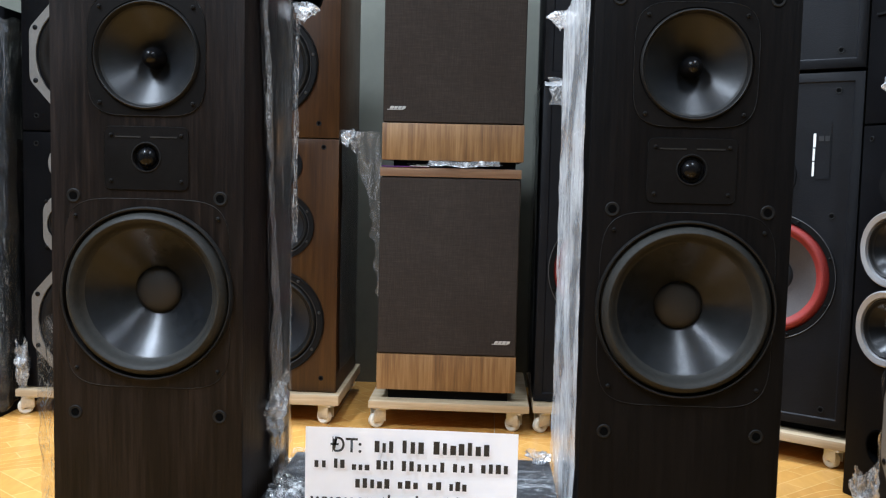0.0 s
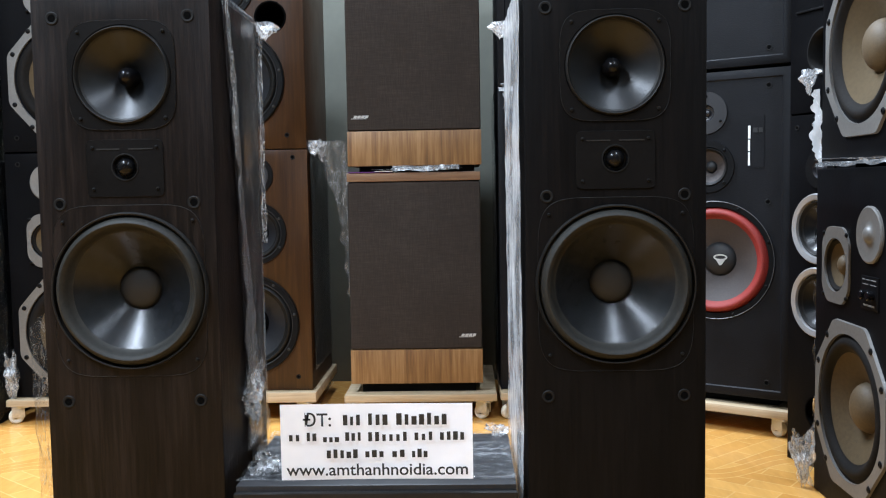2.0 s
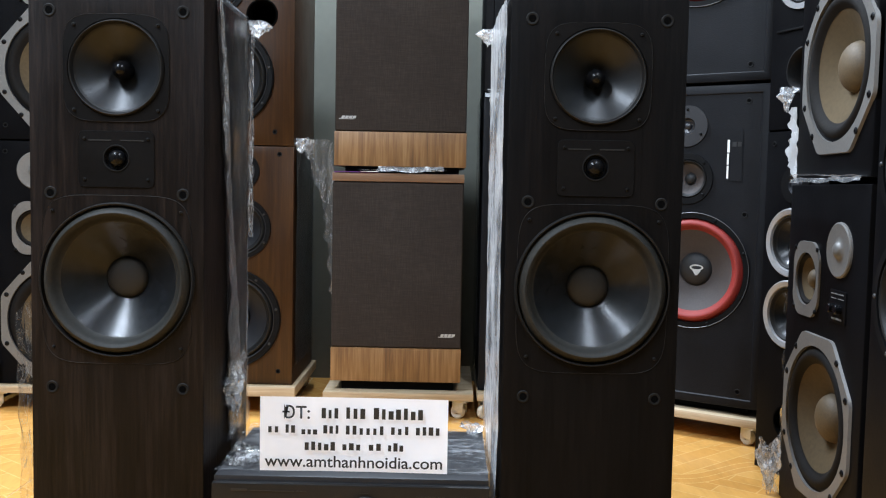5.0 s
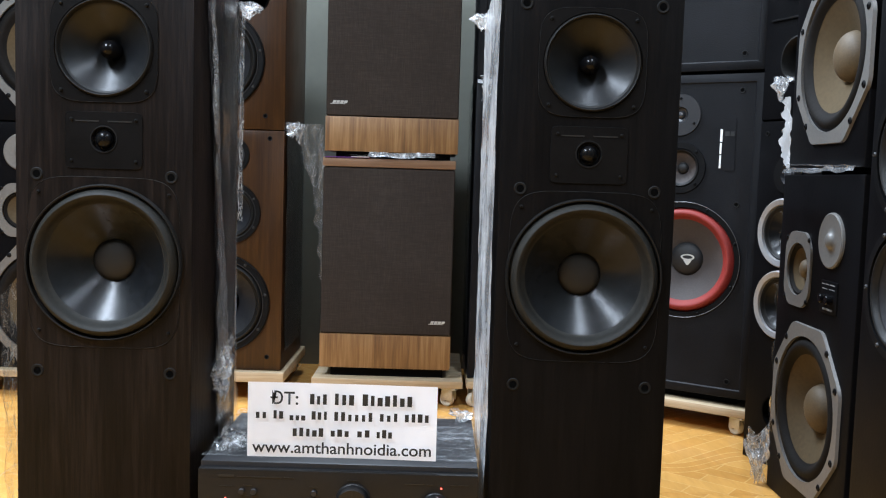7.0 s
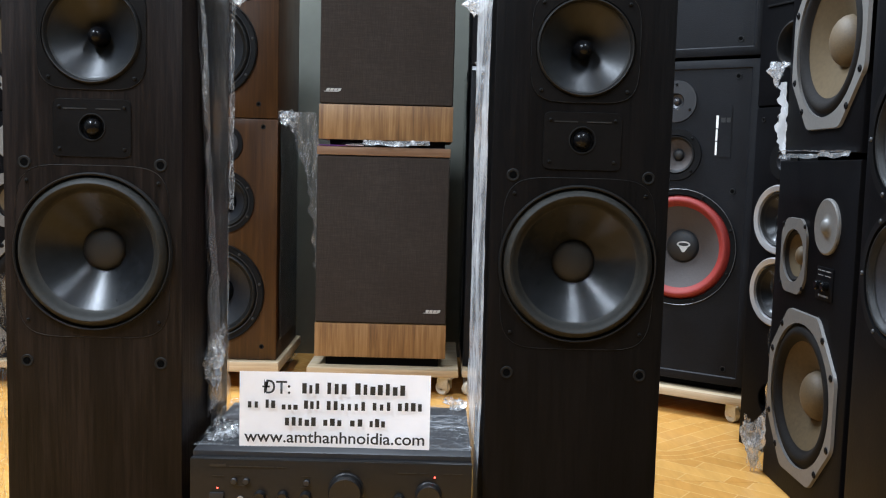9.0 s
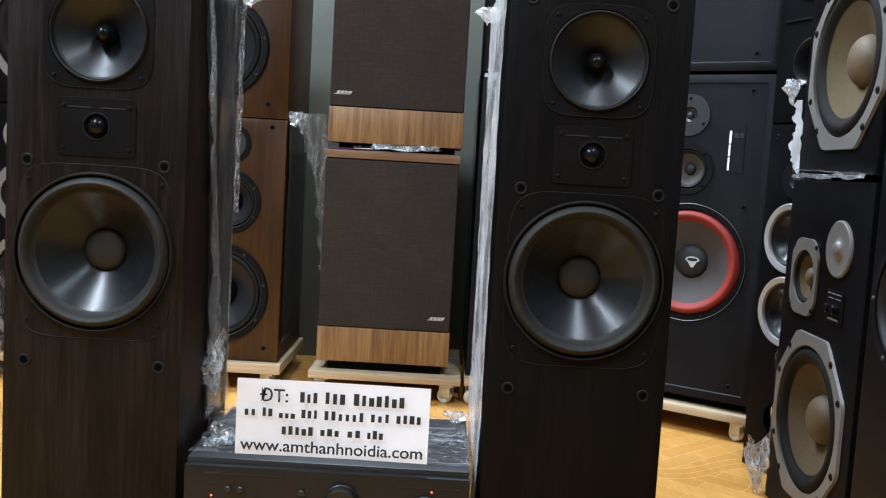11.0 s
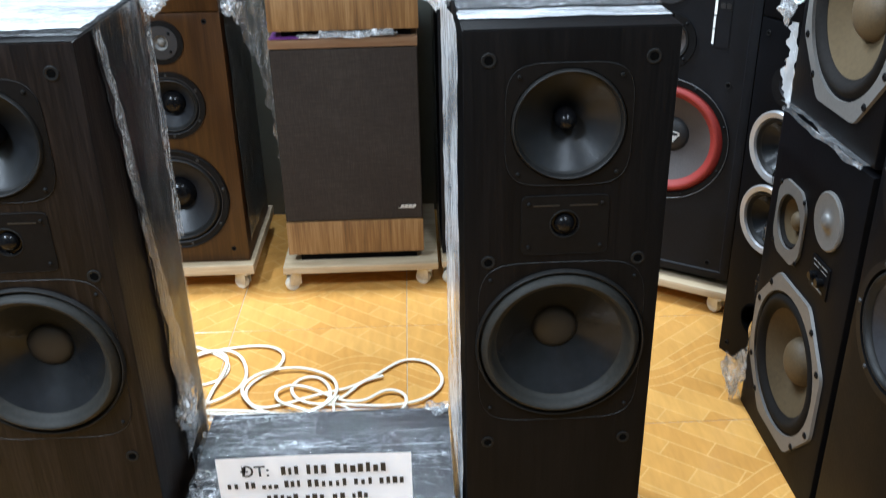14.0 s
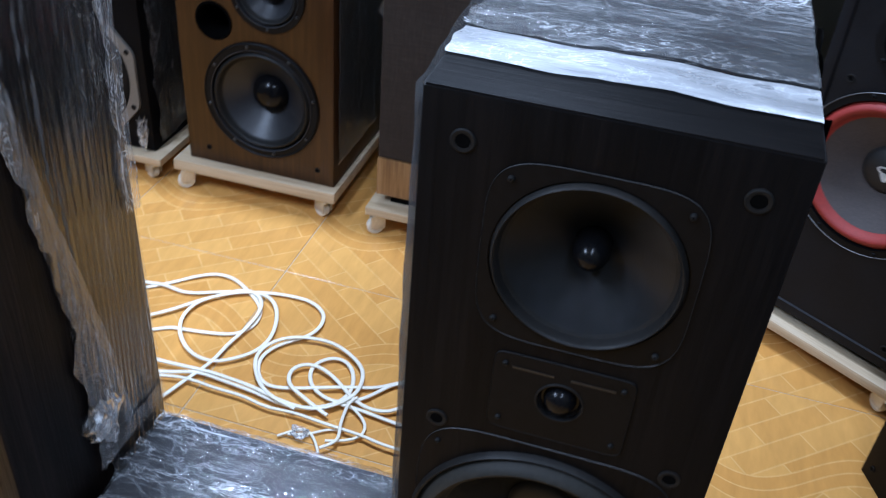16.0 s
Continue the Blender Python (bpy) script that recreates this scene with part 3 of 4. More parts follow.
tagged(part("ceiling", box(X0 - 0.1, X1 + 0.1, Y0 - 0.1, Y1 + 0.1, H, H + 0.1), CEILING_PAINT), "plain white ceiling", "ceiling", kind="structure")


# ---- trolleys ----
def trolley(m, w, d, z0, z1, label):
    """A pale board on four swivel casters; origin on the floor at the middle of its front edge."""
    t = thing("trolley", m, label, "trolley", "trolleys under the loudspeakers")
    part("board", box(-w / 2, w / 2, 0, d, z0, z1, 0.003), TROLLEY_WOOD, t)
    k = 0
    for x in (-w / 2 + 0.032, w / 2 - 0.032):
        for y in (0.022, d - 0.032):
            k += 1
            turn = pose(x, y, 0, 0, 0, (118, 140, 62, 70)[k - 1])
            fork = box(-0.016, 0.016, -0.020, 0.020, z0 - 0.005, z0, 0.001)
            for s in (-1, 1):
                f = box(s * 0.0125 - 0.0015, s * 0.0125 + 0.0015, -0.010, 0.024, 0.018, z0 - 0.004, 0.001)
                me = bpy.data.meshes.new("tmp")
                f.to_mesh(me)
                f.free()
                fork.from_mesh(me)
                bpy.data.meshes.remove(me)
            c = part("caster", fork, ZINC, t, "swivel caster", turn)
            tread = lathe([(0.006, 0.009), (0.017, 0.009), (0.0205, 0.006), (0.0205, -0.006), (0.017, -0.009), (0.006, -0.009)], 28, True)
            part("wheel", tread, NYLON, c, "white nylon wheel", pose(0, 0.012, 0.0205, 0, 0, 90))
    return t


trolley(pose(-0.088, 2.375, 0), 0.43, 0.42, 0.055, 0.076, "pale plywood board on white casters under the grilled loudspeakers")
trolley(pose(0.345, 2.385, 0), 0.415, 0.42, 0.055, 0.076, "pale plywood board on white casters under black loudspeakers")
trolley(pose(-0.596, 2.385, 0), 0.424, 0.42, 0.055, 0.084, "pale plywood board on white casters under walnut loudspeakers")
trolley(pose(-1.06, 2.385, 0), 0.43, 0.42, 0.05, 0.070, "pale plywood board on white casters under alloy-framed loudspeakers")
CW_YAW = -33.0
CW = pose(0.867, 2.169, 0, 0, 0, CW_YAW)
trolley(CW @ pose(-0.185, -0.02, 0), 0.40, 0.36, 0.050, 0.072, "pale plywood board on white casters, set at an angle")


# ---- the two tower loudspeakers ----
def tower(m, label, veneer):
    t = thing("tower_speaker", m, label, "loudspeaker", "pair of tower loudspeakers")
    w, h, d = 0.277, 0.964, 0.31
    part("top_panel", box(-w / 2 + 0.002, w / 2 - 0.002, 0.002, d - 0.002, h - 0.004, h + 0.0012, 0.0008), ASH_TOP, t)
    part("cabinet", cabinet_shell(w, h, d, [(0, 0.504, 0.1185), (0, 0.838, 0.076), (0, 0.697, 0.019)], 0.003), veneer, t)
    wo = driver(t, "woofer", 0, 0.504, outline_super(0.119, 0.134, 5.5), veneer, 0.0008, 0.1205, 0.0955, 0.0175, GREY_RUBBER, POLY_CONE, 0.048, (0.033, 0.010, "dome"), SATIN_CAP,
           bolts=[(sx * 0.102, sz * 0.109) for sx in (-1, 1) for sz in (-1, 1)], bolt_mat=SOCKET, bolt_r=0.0024, label="large black cone in a grey rubber surround")
    part("rim", lathe([(0.1240, 0.0), (0.1232, 0.0050), (0.1214, 0.0078), (0.1196, 0.0070), (0.1188, -0.002)], 72), RUBBER, wo)
    flange_edge(wo, outline_super(0.1195, 0.1345, 5.5), 0.0004, 0.0008, EDGE_LINE)
    mi = driver(t, "midrange", 0, 0.838, outline_super(0.0830, 0.0830, 4.6), FLANGE, 0.0015, 0.0770, 0.0690, 0.0090, RUBBER, SMOOTH_CONE, 0.037, (0.0155, 0.034, "plug"), BLACK_GLOSS,
           bolts=[(sx * 0.066, sz * 0.066) for sx in (-1, 1) for sz in (-1, 1)], bolt_mat=SOCKET, bolt_r=0.0024, label="smaller black cone with a glossy bullet cap")
    flange_edge(mi, outline_super(0.0835, 0.0835, 4.6), 0.0004, 0.0015, EDGE_LINE)
    plate = part("tweeter", ring_plate(outline_super(0.0595, 0.0435, 14), 0.0195, 0.0015), FLANGE, t, "flat black plate with a small dome", (0, 0, 0.6955))
    flange_edge(plate, outline_super(0.0598, 0.0438, 14), 0.0004, 0.0013, SOCKET)
    part("dome", lathe([(0.0205, -0.006), (0.0195, -0.001), (0.0165, -0.004), (0.0145, -0.004)] + dome_profile(0.0138, 0.012, -0.003)[1:], 40), BLACK_GLOSS, plate, "", (0, 0, 0.0015))
    part("dome_ring", lathe([(0.0215, 0.0012), (0.0208, 0.0026), (0.0196, 0.0026), (0.0190, -0.001)], 40), SOCKET, plate, "", (0, 0, 0.0015))
    screws(plate, [(sx * 0.050, sz * 0.032) for sx in (-1, 1) for sz in (-1, 1)], SOCKET, 0.0022, 0.0012)
    bars(plate, "print_line", [(-0.044, -0.008, 0.0285, 0.0305), (0.006, 0.044, 0.0285, 0.0305)], DIM_INK, -0.0016)
    peg_sockets(t, [(sx * 0.1050, z) for z in (0.926, 0.641, 0.330) for sx in (-1, 1)], 0.0, 0.010)
    return t


left_tower = tower(pose(-0.478, 1.257, 0), "dark wood-veneered tower loudspeaker with film-wrapped sides", BROWN_SHEEN_ASH)
right_tower = tower(pose(0.277, 1.257, 0), "black tower loudspeaker wrapped in clear film", BLACK_ASH)

# wrap of the left tower: its inner side, its top and a loose skirt at its outer side
def wrap_front(b):
    """Where the wrap's torn front edge runs across the side, from the bottom up."""
    return 0.48 - 0.27 * b * b


film(left_tower, "plastic_wrap", (0.1390, 0.0, 0.20), (0.0, 0.309, 0), (0, 0, 0.765), 230, 90, 0.0014, FILM_PLEATED, 0.008, 1.0, 0.0020, taper=wrap_front)
film(left_tower, "wrap_edge", (0.1415, 0.0, 0.22), (0.002, 0.306, 0), (0, 0, 0.742), 30, 200, 0.0055, FILM_OVERLAP, 0.016, 1.5, 0.002, taper=lambda b: 0.46 - 0.28 * b * b, until=lambda b: 0.57 - 0.30 * b * b + 0.28 * max(0.0, 0.60 - b))
film(left_tower, "wrap_edge", (0.1412, 0.280, 0.56), (0.002, 0.030, 0), (0.0, 0.0, 0.404), 16, 140, 0.005, FILM_OVERLAP, 0.010, 1.8, 0.002)
film(left_tower, "plastic_wrap", (0.1400, 0.165, 0.02), (0.002, 0.143, 0), (0, 0, 0.22), 120, 40, 0.002, FILM_PLEATED, 0.010, 1.2, 0.0030)
film(left_tower, "plastic_wrap", (-0.139, 0.02, 0.966), (0.28, 0, 0), (0, 0.29, 0), 50, 50, 0.0035, FILM_TOP, 0.012, 2.0)
film(left_tower, "plastic_wrap", (-0.139, 0.030, 0.9705), (0.279, 0, 0), (0, 0.272, 0), 100, 70, 0.004, FILM_SMEAR, 0.014, 2.6)
film(left_tower, "plastic_wrap", (-0.15, 0.30, 0.03), (0.0, -0.27, 0), (-0.01, 0, 0.42), 40, 80, 0.022, FILM_HANGING, 0.03, 3.0)
tuft(left_tower, "wrap_end", (0.152, 0.165, 0.300), (0.050, 0.085, 0.12), 4)
tuft(left_tower, "wrap_end", (0.158, 0.29, 0.950), (0.06, 0.05, 0.034), 5)
# wrap of the right tower: its inner side and its top
film(right_tower, "plastic_wrap", (-0.1505, 0.312, 0.04), (0.0105, -0.306, 0), (0.0, 0, 0.922), 70, 150, 0.005, FILM_LAYERS, 0.012, 6.0)
film(right_tower, "plastic_wrap", (0.1385, 0.06, 0.10), (0, 0.26, 0), (0, 0, 0.86), 36, 90, 0.006, FILM_UPRIGHT, 0.02, 8.0)
film(right_tower, "wrap_edge", (0.1388, 0.10, 0.06), (0.007, 0.05, 0), (0, 0, 0.62), 16, 120, 0.004, FILM_HANGING, 0.008, 8.6)
film(right_tower, "plastic_wrap", (-0.1375, 0.066, 0.9655), (0.275, 0, 0), (0, 0.244, 0), 60, 56, 0.0015, FILM_TOP, 0.004, 7.0)
film(right_tower, "plastic_wrap", (-0.1380, 0.054, 0.9660), (0.276, 0, 0), (0, 0.055, 0), 140, 30, 0.0016, FILM_SMEAR, 0.009, 7.6)
film(right_tower, "plastic_wrap", (-0.137, 0.105, 0.9685), (0.274, 0, 0), (0, 0.205, 0), 80, 60, 0.0035, FILM_STREAK, 0.010, 7.9)
tuft(right_tower, "wrap_end", (-0.160, 0.30, 0.945), (0.065, 0.05, 0.035), 9)

# ---- amplifier between the towers, with the paper sign on it ----
amp = thing("amplifier", pose(-0.100, 1.235, 0), "black stereo amplifier with film-wrapped top on the floor", "amplifier")
part("cover", box(-0.2205, 0.2205, 0.012, 0.305, 0.018, 0.195, 0.003), AMP_BODY, amp)
bm = box(-0.2215, 0.2215, 0.0, 0.014, 0.018, 0.186, 0.0025)
part("faceplate", bm, AMP_METAL, amp)
for x in (-0.18, 0.18):
    for y in (0.04, 0.26):
        f = lathe([(0, 0.018), (0.018, 0.018), (0.021, 0.014), (0.021, 0.001), (0.019, 0.0), (0, 0.0)], 24)
        bmesh.ops.rotate(f, cent=(0, 0, 0), matrix=Matrix.Rotation(radians(-90), 3, "X"), verts=f.verts)
        part("foot", f, RUBBER, amp, "", (x, y, 0))


def knob(x, z, r, deep):
    k = part("knob", lathe([(r * 1.06, 0.0), (r * 1.05, 0.003), (r, 0.004), (r * 0.97, deep - 0.003), (r * 0.9, deep), (r * 0.3, deep - 0.0006), (0, deep - 0.0006)], 40), AMP_METAL, amp, "", (x, 0, z))
    part("pointer", box(-0.0007, 0.0007, -deep - 0.0004, -deep + 0.001, r * 0.45, r * 0.85), DIM_INK, k)


for x, z, r, deep in ((0.024, 0.140, 0.027, 0.022), (0.154, 0.136, 0.020, 0.018), (-0.111, 0.128, 0.0085, 0.012), (-0.075, 0.128, 0.0085, 0.012), (-0.039, 0.128, 0.0085, 0.012), (0.108, 0.128, 0.0085, 0.012)):
    knob(x, z, r, deep)
for x, z in ((-0.152, 0.151), (-0.133, 0.151), (-0.038, 0.151)):
    part("button", lathe([(0.005, 0), (0.005, 0.004), (0.004, 0.005), (0, 0.005)], 20), AMP_BODY, amp, "", (x, 0, z))
part("power_button", box(-0.011, 0.011, -0.004, 0.001, -0.008, 0.008, 0.001), AMP_BODY, amp, "", (-0.179, 0, 0.124))
part("headphone_socket", lathe([(0.0055, 0), (0.0055, 0.002), (0.0035, 0.002), (0.0032, -0.003), (0, -0.003)], 20), CHROME, amp, "", (-0.142, 0, 0.121))
for x, z in ((-0.178, 0.139), (0.163, 0.164)):
    part("indicator", lathe([(0.0013, 0), (0.0011, 0.0008), (0, 0.001)], 12), LED, amp, "red glowing indicator", (x, -0.0005, z))
bars(amp, "print_line", [(-0.190, -0.165, 0.1735, 0.1775), (-0.160, -0.090, 0.1738, 0.1752), (-0.086, -0.070, 0.1738, 0.1752), (0.105, 0.135, 0.169, 0.1703), (0.139, 0.150, 0.169, 0.1703), (0.176, 0.186, 0.169, 0.1703), (0.190, 0.206, 0.169, 0.1703), (-0.187, -0.168, 0.158, 0.1592), (-0.150, -0.136, 0.160, 0.1612), (-0.147, -0.130, 0.143, 0.1442), (-0.046, -0.032, 0.160, 0.1612), (-0.048, -0.030, 0.1425, 0.1438), (0.014, 0.030, 0.1725, 0.1738)], DIM_INK, -0.0004)
film(amp, "plastic_wrap", (-0.222, 0.030, 0.1955), (0.444, 0, 0), (0, 0.278, 0), 90, 60, 0.004, FILM_FLAT, 0.01, 11.0)
film(amp, "plastic_wrap", (-0.222, 0.308, 0.192), (0.444, 0, 0), (0, 0.012, -0.15), 60, 20, 0.006, FILM_FLAT, 0.006, 12.0)
film(amp, "wrap_patch", (-0.222, 0.10, 0.1995), (0.20, 0, 0), (0, 0.20, 0), 60, 50, 0.006, FILM_PATCH, 0.012, 13.0)
tuft(amp, "wrap_end", (-0.185, 0.075, 0.204), (0.07, 0.10, 0.030), 14, FILM_HANGING)
tuft(amp, "wrap_end", (0.195, 0.285, 0.205), (0.05, 0.05, 0.03), 13)

sign = thing("paper_sign", pose(-0.097, 1.248, 0.2035), "white paper sign with black printed lines standing on the amplifier", "sign")
bm = bmesh.new()
grid = []
for i in range(31):
    row = []
    for j in range(13):
        x, z = -0.150 + 0.300 * i / 30, 0.120 * j / 12
        bow = 0.003 * math.sin(math.pi * i / 30) + 0.0012 * noise.noise((x * 14, z * 14, 5))
        row.append(bm.verts.new((x, bow, z)))
    grid.append(row)
for i in range(30):
    for j in range(12):
        bm.faces.new((grid[i][j], grid[i + 1][j], grid[i + 1][j + 1], grid[i][j + 1]))
bmesh.ops.solidify(bm, geom=bm.faces[:], thickness=0.0004)
part("sheet", bm, PAPER, sign)


def words(parent, text, x, z, width, height, mat, y):
    """Printed words as flat letters, centred at x and fitted to width and cap height."""
    cu = bpy.data.curves.new("letters", "FONT")
    cu.body, cu.align_x, cu.size, cu.offset = text, "CENTER", 1.0, 0.012
    tmp = new("letters", cu)
    bpy.context.view_layer.update()
    me = bpy.data.meshes.new_from_object(tmp.evaluated_get(bpy.context.evaluated_depsgraph_get()))
    bpy.data.objects.remove(tmp)
    xs = [v.co.x for v in me.vertices]
    cx, sx = (max(xs) + min(xs)) / 2, width / (max(xs) - min(xs))
    sz = height / 0.70
    for v in me.vertices:
        v.co = ((v.co.x - cx) * sx, 0, v.co.y * sz)
    me.materials.append(mat)
    ob = new("lettering", me)
    ob.parent = parent
    ob.matrix_basis = Matrix.Translation((x, y, z))
    return ob


words(sign, "\u0110T:", -0.092, 0.086, 0.044, 0.0205, BLACK_INK, -0.0022)


def glyph_bars(x0, x1, z0, z1, count, seed):
    """A word that is not spelled out: one upright bar for each of its letters, of uneven width and height."""
    bm = bmesh.new()
    r = random.Random(seed)
    pitch = (x1 - x0) / count
    for k in range(count):
        w = pitch * r.uniform(0.46, 0.74)
        top = z1 - (z1 - z0) * r.choice((0.0, 0.1, 0.26))
        cx = x0 + pitch * (k + 0.5)
        vs = [bm.verts.new(p) for p in ((cx - w / 2, 0, z0), (cx + w / 2, 0, z0), (cx + w / 2, 0, top), (cx - w / 2, 0, top))]
        bm.faces.new(vs)
    part("print_bar", bm, BLACK_INK, sign, "", (0, -0.0020, 0))


for k, (x0, x1, z0, z1, count) in enumerate(((-0.053, -0.023, 0.087, 0.1055, 3), (-0.015, 0.020, 0.087, 0.1055, 3), (0.030, 0.112, 0.087, 0.1055, 7),
        (-0.139, -0.118, 0.0625, 0.0760, 2), (-0.111, -0.092, 0.0625, 0.0760, 2), (-0.085, -0.057, 0.0605, 0.0715, 3), (-0.050, -0.022, 0.0625, 0.0760, 3), (-0.015, 0.050, 0.0615, 0.0760, 6), (0.057, 0.090, 0.0625, 0.0760, 3), (0.097, 0.139, 0.0625, 0.0760, 4),
        (-0.080, -0.028, 0.0350, 0.0490, 5), (-0.020, 0.013, 0.0360, 0.0490, 3), (0.022, 0.046, 0.0360, 0.0490, 2), (0.053, 0.081, 0.0355, 0.0490, 3))):
    glyph_bars(x0, x1, z0, z1, count, k)
words(sign, "www.amthanhnoidia.com", 0.0, 0.008, 0.284, 0.0185, BLACK_INK, -0.0022)


# ---- grilled loudspeakers on the middle trolley ----
def grilled(m, label, badge_x):
    t = thing("grilled_speaker", m, label, "loudspeaker", "stacked pair of grilled loudspeakers")
    w, d = 0.374, 0.37
    part("plinth", box(-w / 2 + 0.03, w / 2 - 0.02, 0.02, d - 0.02, -0.026, 0.002), BLACK_VINYL, t)
    part("body", box(-w / 2 + 0.002, w / 2 - 0.002, 0.014, d, 0.0, 0.572, 0.003), GREY_SIDE, t)
    part("base_panel", box(-w / 2, w / 2, 0.0, 0.02, 0.0, 0.097, 0.002), OILED_WALNUT, t, "lighter figured walnut panel")
    part("grille", box(-w / 2 + 0.001, w / 2 - 0.001, 0.001, 0.03, 0.0985, 0.571, 0.006, 3), CLOTH, t, "dark brown woven cloth grille")
    part("top_board", box(-w / 2, w / 2, -0.002, d, 0.573, 0.597, 0.002), CAP_WALNUT, t)
    badge = part("badge", box(badge_x - 0.024, badge_x + 0.018, -0.001, 0.002, 0.131, 0.1325), BADGE, t, "small slanted silver badge")
    for k in range(4):
        bm = bmesh.new()
        x = badge_x - 0.018 + 0.0105 * k
        quad = [(x, 0.1335), (x + 0.0085, 0.1335), (x + 0.0115, 0.1405), (x + 0.003, 0.1405)]
        fr = [bm.verts.new((p, -0.0015, z)) for p, z in quad]
        bk = [bm.verts.new((p, 0.002, z)) for p, z in quad]
        bm.faces.new(fr)
        for j in range(4):
            bm.faces.new((fr[j - 1], fr[j], bk[j], bk[j - 1]))
        part("badge_mark", bm, BADGE, badge)
    return t


grilled(pose(-0.098, 2.40, 0.103), "brown cloth-fronted loudspeaker with walnut base on a trolley", 0.145)
grilled(pose(-0.094, 2.40, 0.719), "brown cloth-fronted loudspeaker with walnut base stacked on its twin", -0.150)
loose = thing("plastic_sheet", pose(-0.09, 2.40, 0.701), "crumpled clear film between the stacked grilled loudspeakers", "packaging")
film(loose, "sheet", (-0.12, -0.012, 0.001), (0.25, 0, 0), (0, 0.10, 0), 60, 16, 0.008, FILM_BUNCH, 0.01, 21.0)
film(loose, "crumpled_edge", (-0.07, -0.010, 0.0), (0.19, 0, 0), (0, 0.012, 0.014), 70, 14, 0.008, FILM_BUNCH, 0.010, 22.0)
card = thing("printed_card", pose(-0.205, 2.395, 0.7012), "flat purple and white printed card lying on the loudspeaker", "card")
part("sheet", box(-0.075, 0.05, 0, 0.12, 0, 0.002), FLYER, card)
part("white_edge", box(0.0, 0.05, -0.003, 0.03, 0.0022, 0.0035), PAPER, card)


# ---- walnut loudspeakers ----
def walnut(m, label, side):
    """side +1: the port is on its left; -1: mirrored."""
    t = thing("walnut_speaker", m, label, "loudspeaker", "stacked pair of walnut loudspeakers")
    s = side
    w, h, d = 0.378, 0.6845, 0.37
    wx, mx = 0.012 * s, 0.036 * s
    part("cabinet", cabinet_shell(w, h, d, [(wx, 0.191, 0.124), (mx, 0.4505, 0.074), (mx, 0.613, 0.045), (-0.096 * s, 0.366, 0.041)], 0.004), WALNUT, t)
    wo = driver(t, "woofer", wx, 0.191, round_outline(0.142), DARK_METAL, 0.006, 0.1235, 0.104, 0.012, RUBBER, GLOSS_CONE, 0.050, (0.044, 0.034, "dome"), BLACK_GLOSS, bolts=round_bolts(0.1325, 8, 12), label="black cone woofer in a bolted round flange")
    part("rim", lathe([(0.1425, 0.0), (0.1425, 0.0062), (0.1400, 0.0085), (0.1375, 0.0062)], 72), DARK_METAL, wo)
    part("lip", lathe([(0.1260, 0.0058), (0.1250, 0.0090), (0.1232, 0.0080), (0.1228, 0.0)], 72), TWEETER_GREY, wo)
    mi = driver(t, "midrange", mx, 0.4505, round_outline(0.088), DARK_METAL, 0.005, 0.0735, 0.061, 0.008, RUBBER, GLOSS_CONE, 0.032, (0.031, 0.026, "dome"), BLACK_GLOSS, bolts=round_bolts(0.0805, 6, 30), label="black cone midrange unit", bolt_r=0.003)
    part("lip", lathe([(0.0760, 0.0048), (0.0752, 0.0075), (0.0735, 0.0070), (0.0730, 0.0)], 64), TWEETER_GREY, mi)
    tw = part("tweeter", ring_plate(round_outline(0.055), 0.019, 0.004), DARK_METAL, t, "round black tweeter plate", (mx, 0, 0.613))
    part("face", ring_plate(round_outline(0.042), 0.019, 0.0062), TWEETER_GREY, tw, "grey disc round the dome")
    part("horn", lathe([(0.0195, 0.0062), (0.018, 0.0), (0.013, -0.004), (0.0115, -0.004)] + dome_profile(0.0105, 0.009, -0.003)[1:], 32), CAST_ALLOY, tw, "silver dome")
    screws(tw, round_bolts(0.032, 4, 45), DARK_METAL, 0.003, 0.006)
    port(t, -0.096 * s, 0.366, 0.039)
    peg_sockets(t, [(-0.134 * s, 0.039), (0.148 * s, 0.039), (-0.134 * s, h - 0.022), (0.148 * s, h - 0.022)], 0.0, 0.007)
    bars(t, "badge", [(-0.125 * s - 0.03, -0.125 * s + 0.035, 0.578, 0.590), (-0.125 * s + 0.005, -0.125 * s + 0.035, 0.570, 0.572)], GOLD_INK, -0.0004)
    return t


lower_walnut = walnut(pose(-0.585, 2.41, 0.0855), "orange walnut loudspeaker with black drivers on a trolley", 1)
upper_walnut = walnut(pose(-0.585, 2.41, 0.7715), "orange walnut loudspeaker with black drivers stacked on another", -1)
film(lower_walnut, "plastic_wrap", (0.1905, 0.02, 0.05), (0.0, 0.34, 0), (0.0, 0, 0.64), 60, 50, 0.004, FILM_UPRIGHT, 0.01, 31.0)
film(lower_walnut, "wrap_flap", (0.240, 0.12, 0.08), (0.090, 0.05, 0), (-0.045, -0.115, 0.625), 60, 150, 0.016, FILM_LOOSE, 0.020, 32.0, taper=lambda b: min(0.58, 0.58 * ((1 - b) / 0.32) ** 0.7), until=lambda b: 1.0 - 0.25 * max(0.0, 0.4 - b) / 0.4)
tuft(lower_walnut, "wrap_end", (0.205, 0.02, 0.690), (0.07, 0.06, 0.05), 33)


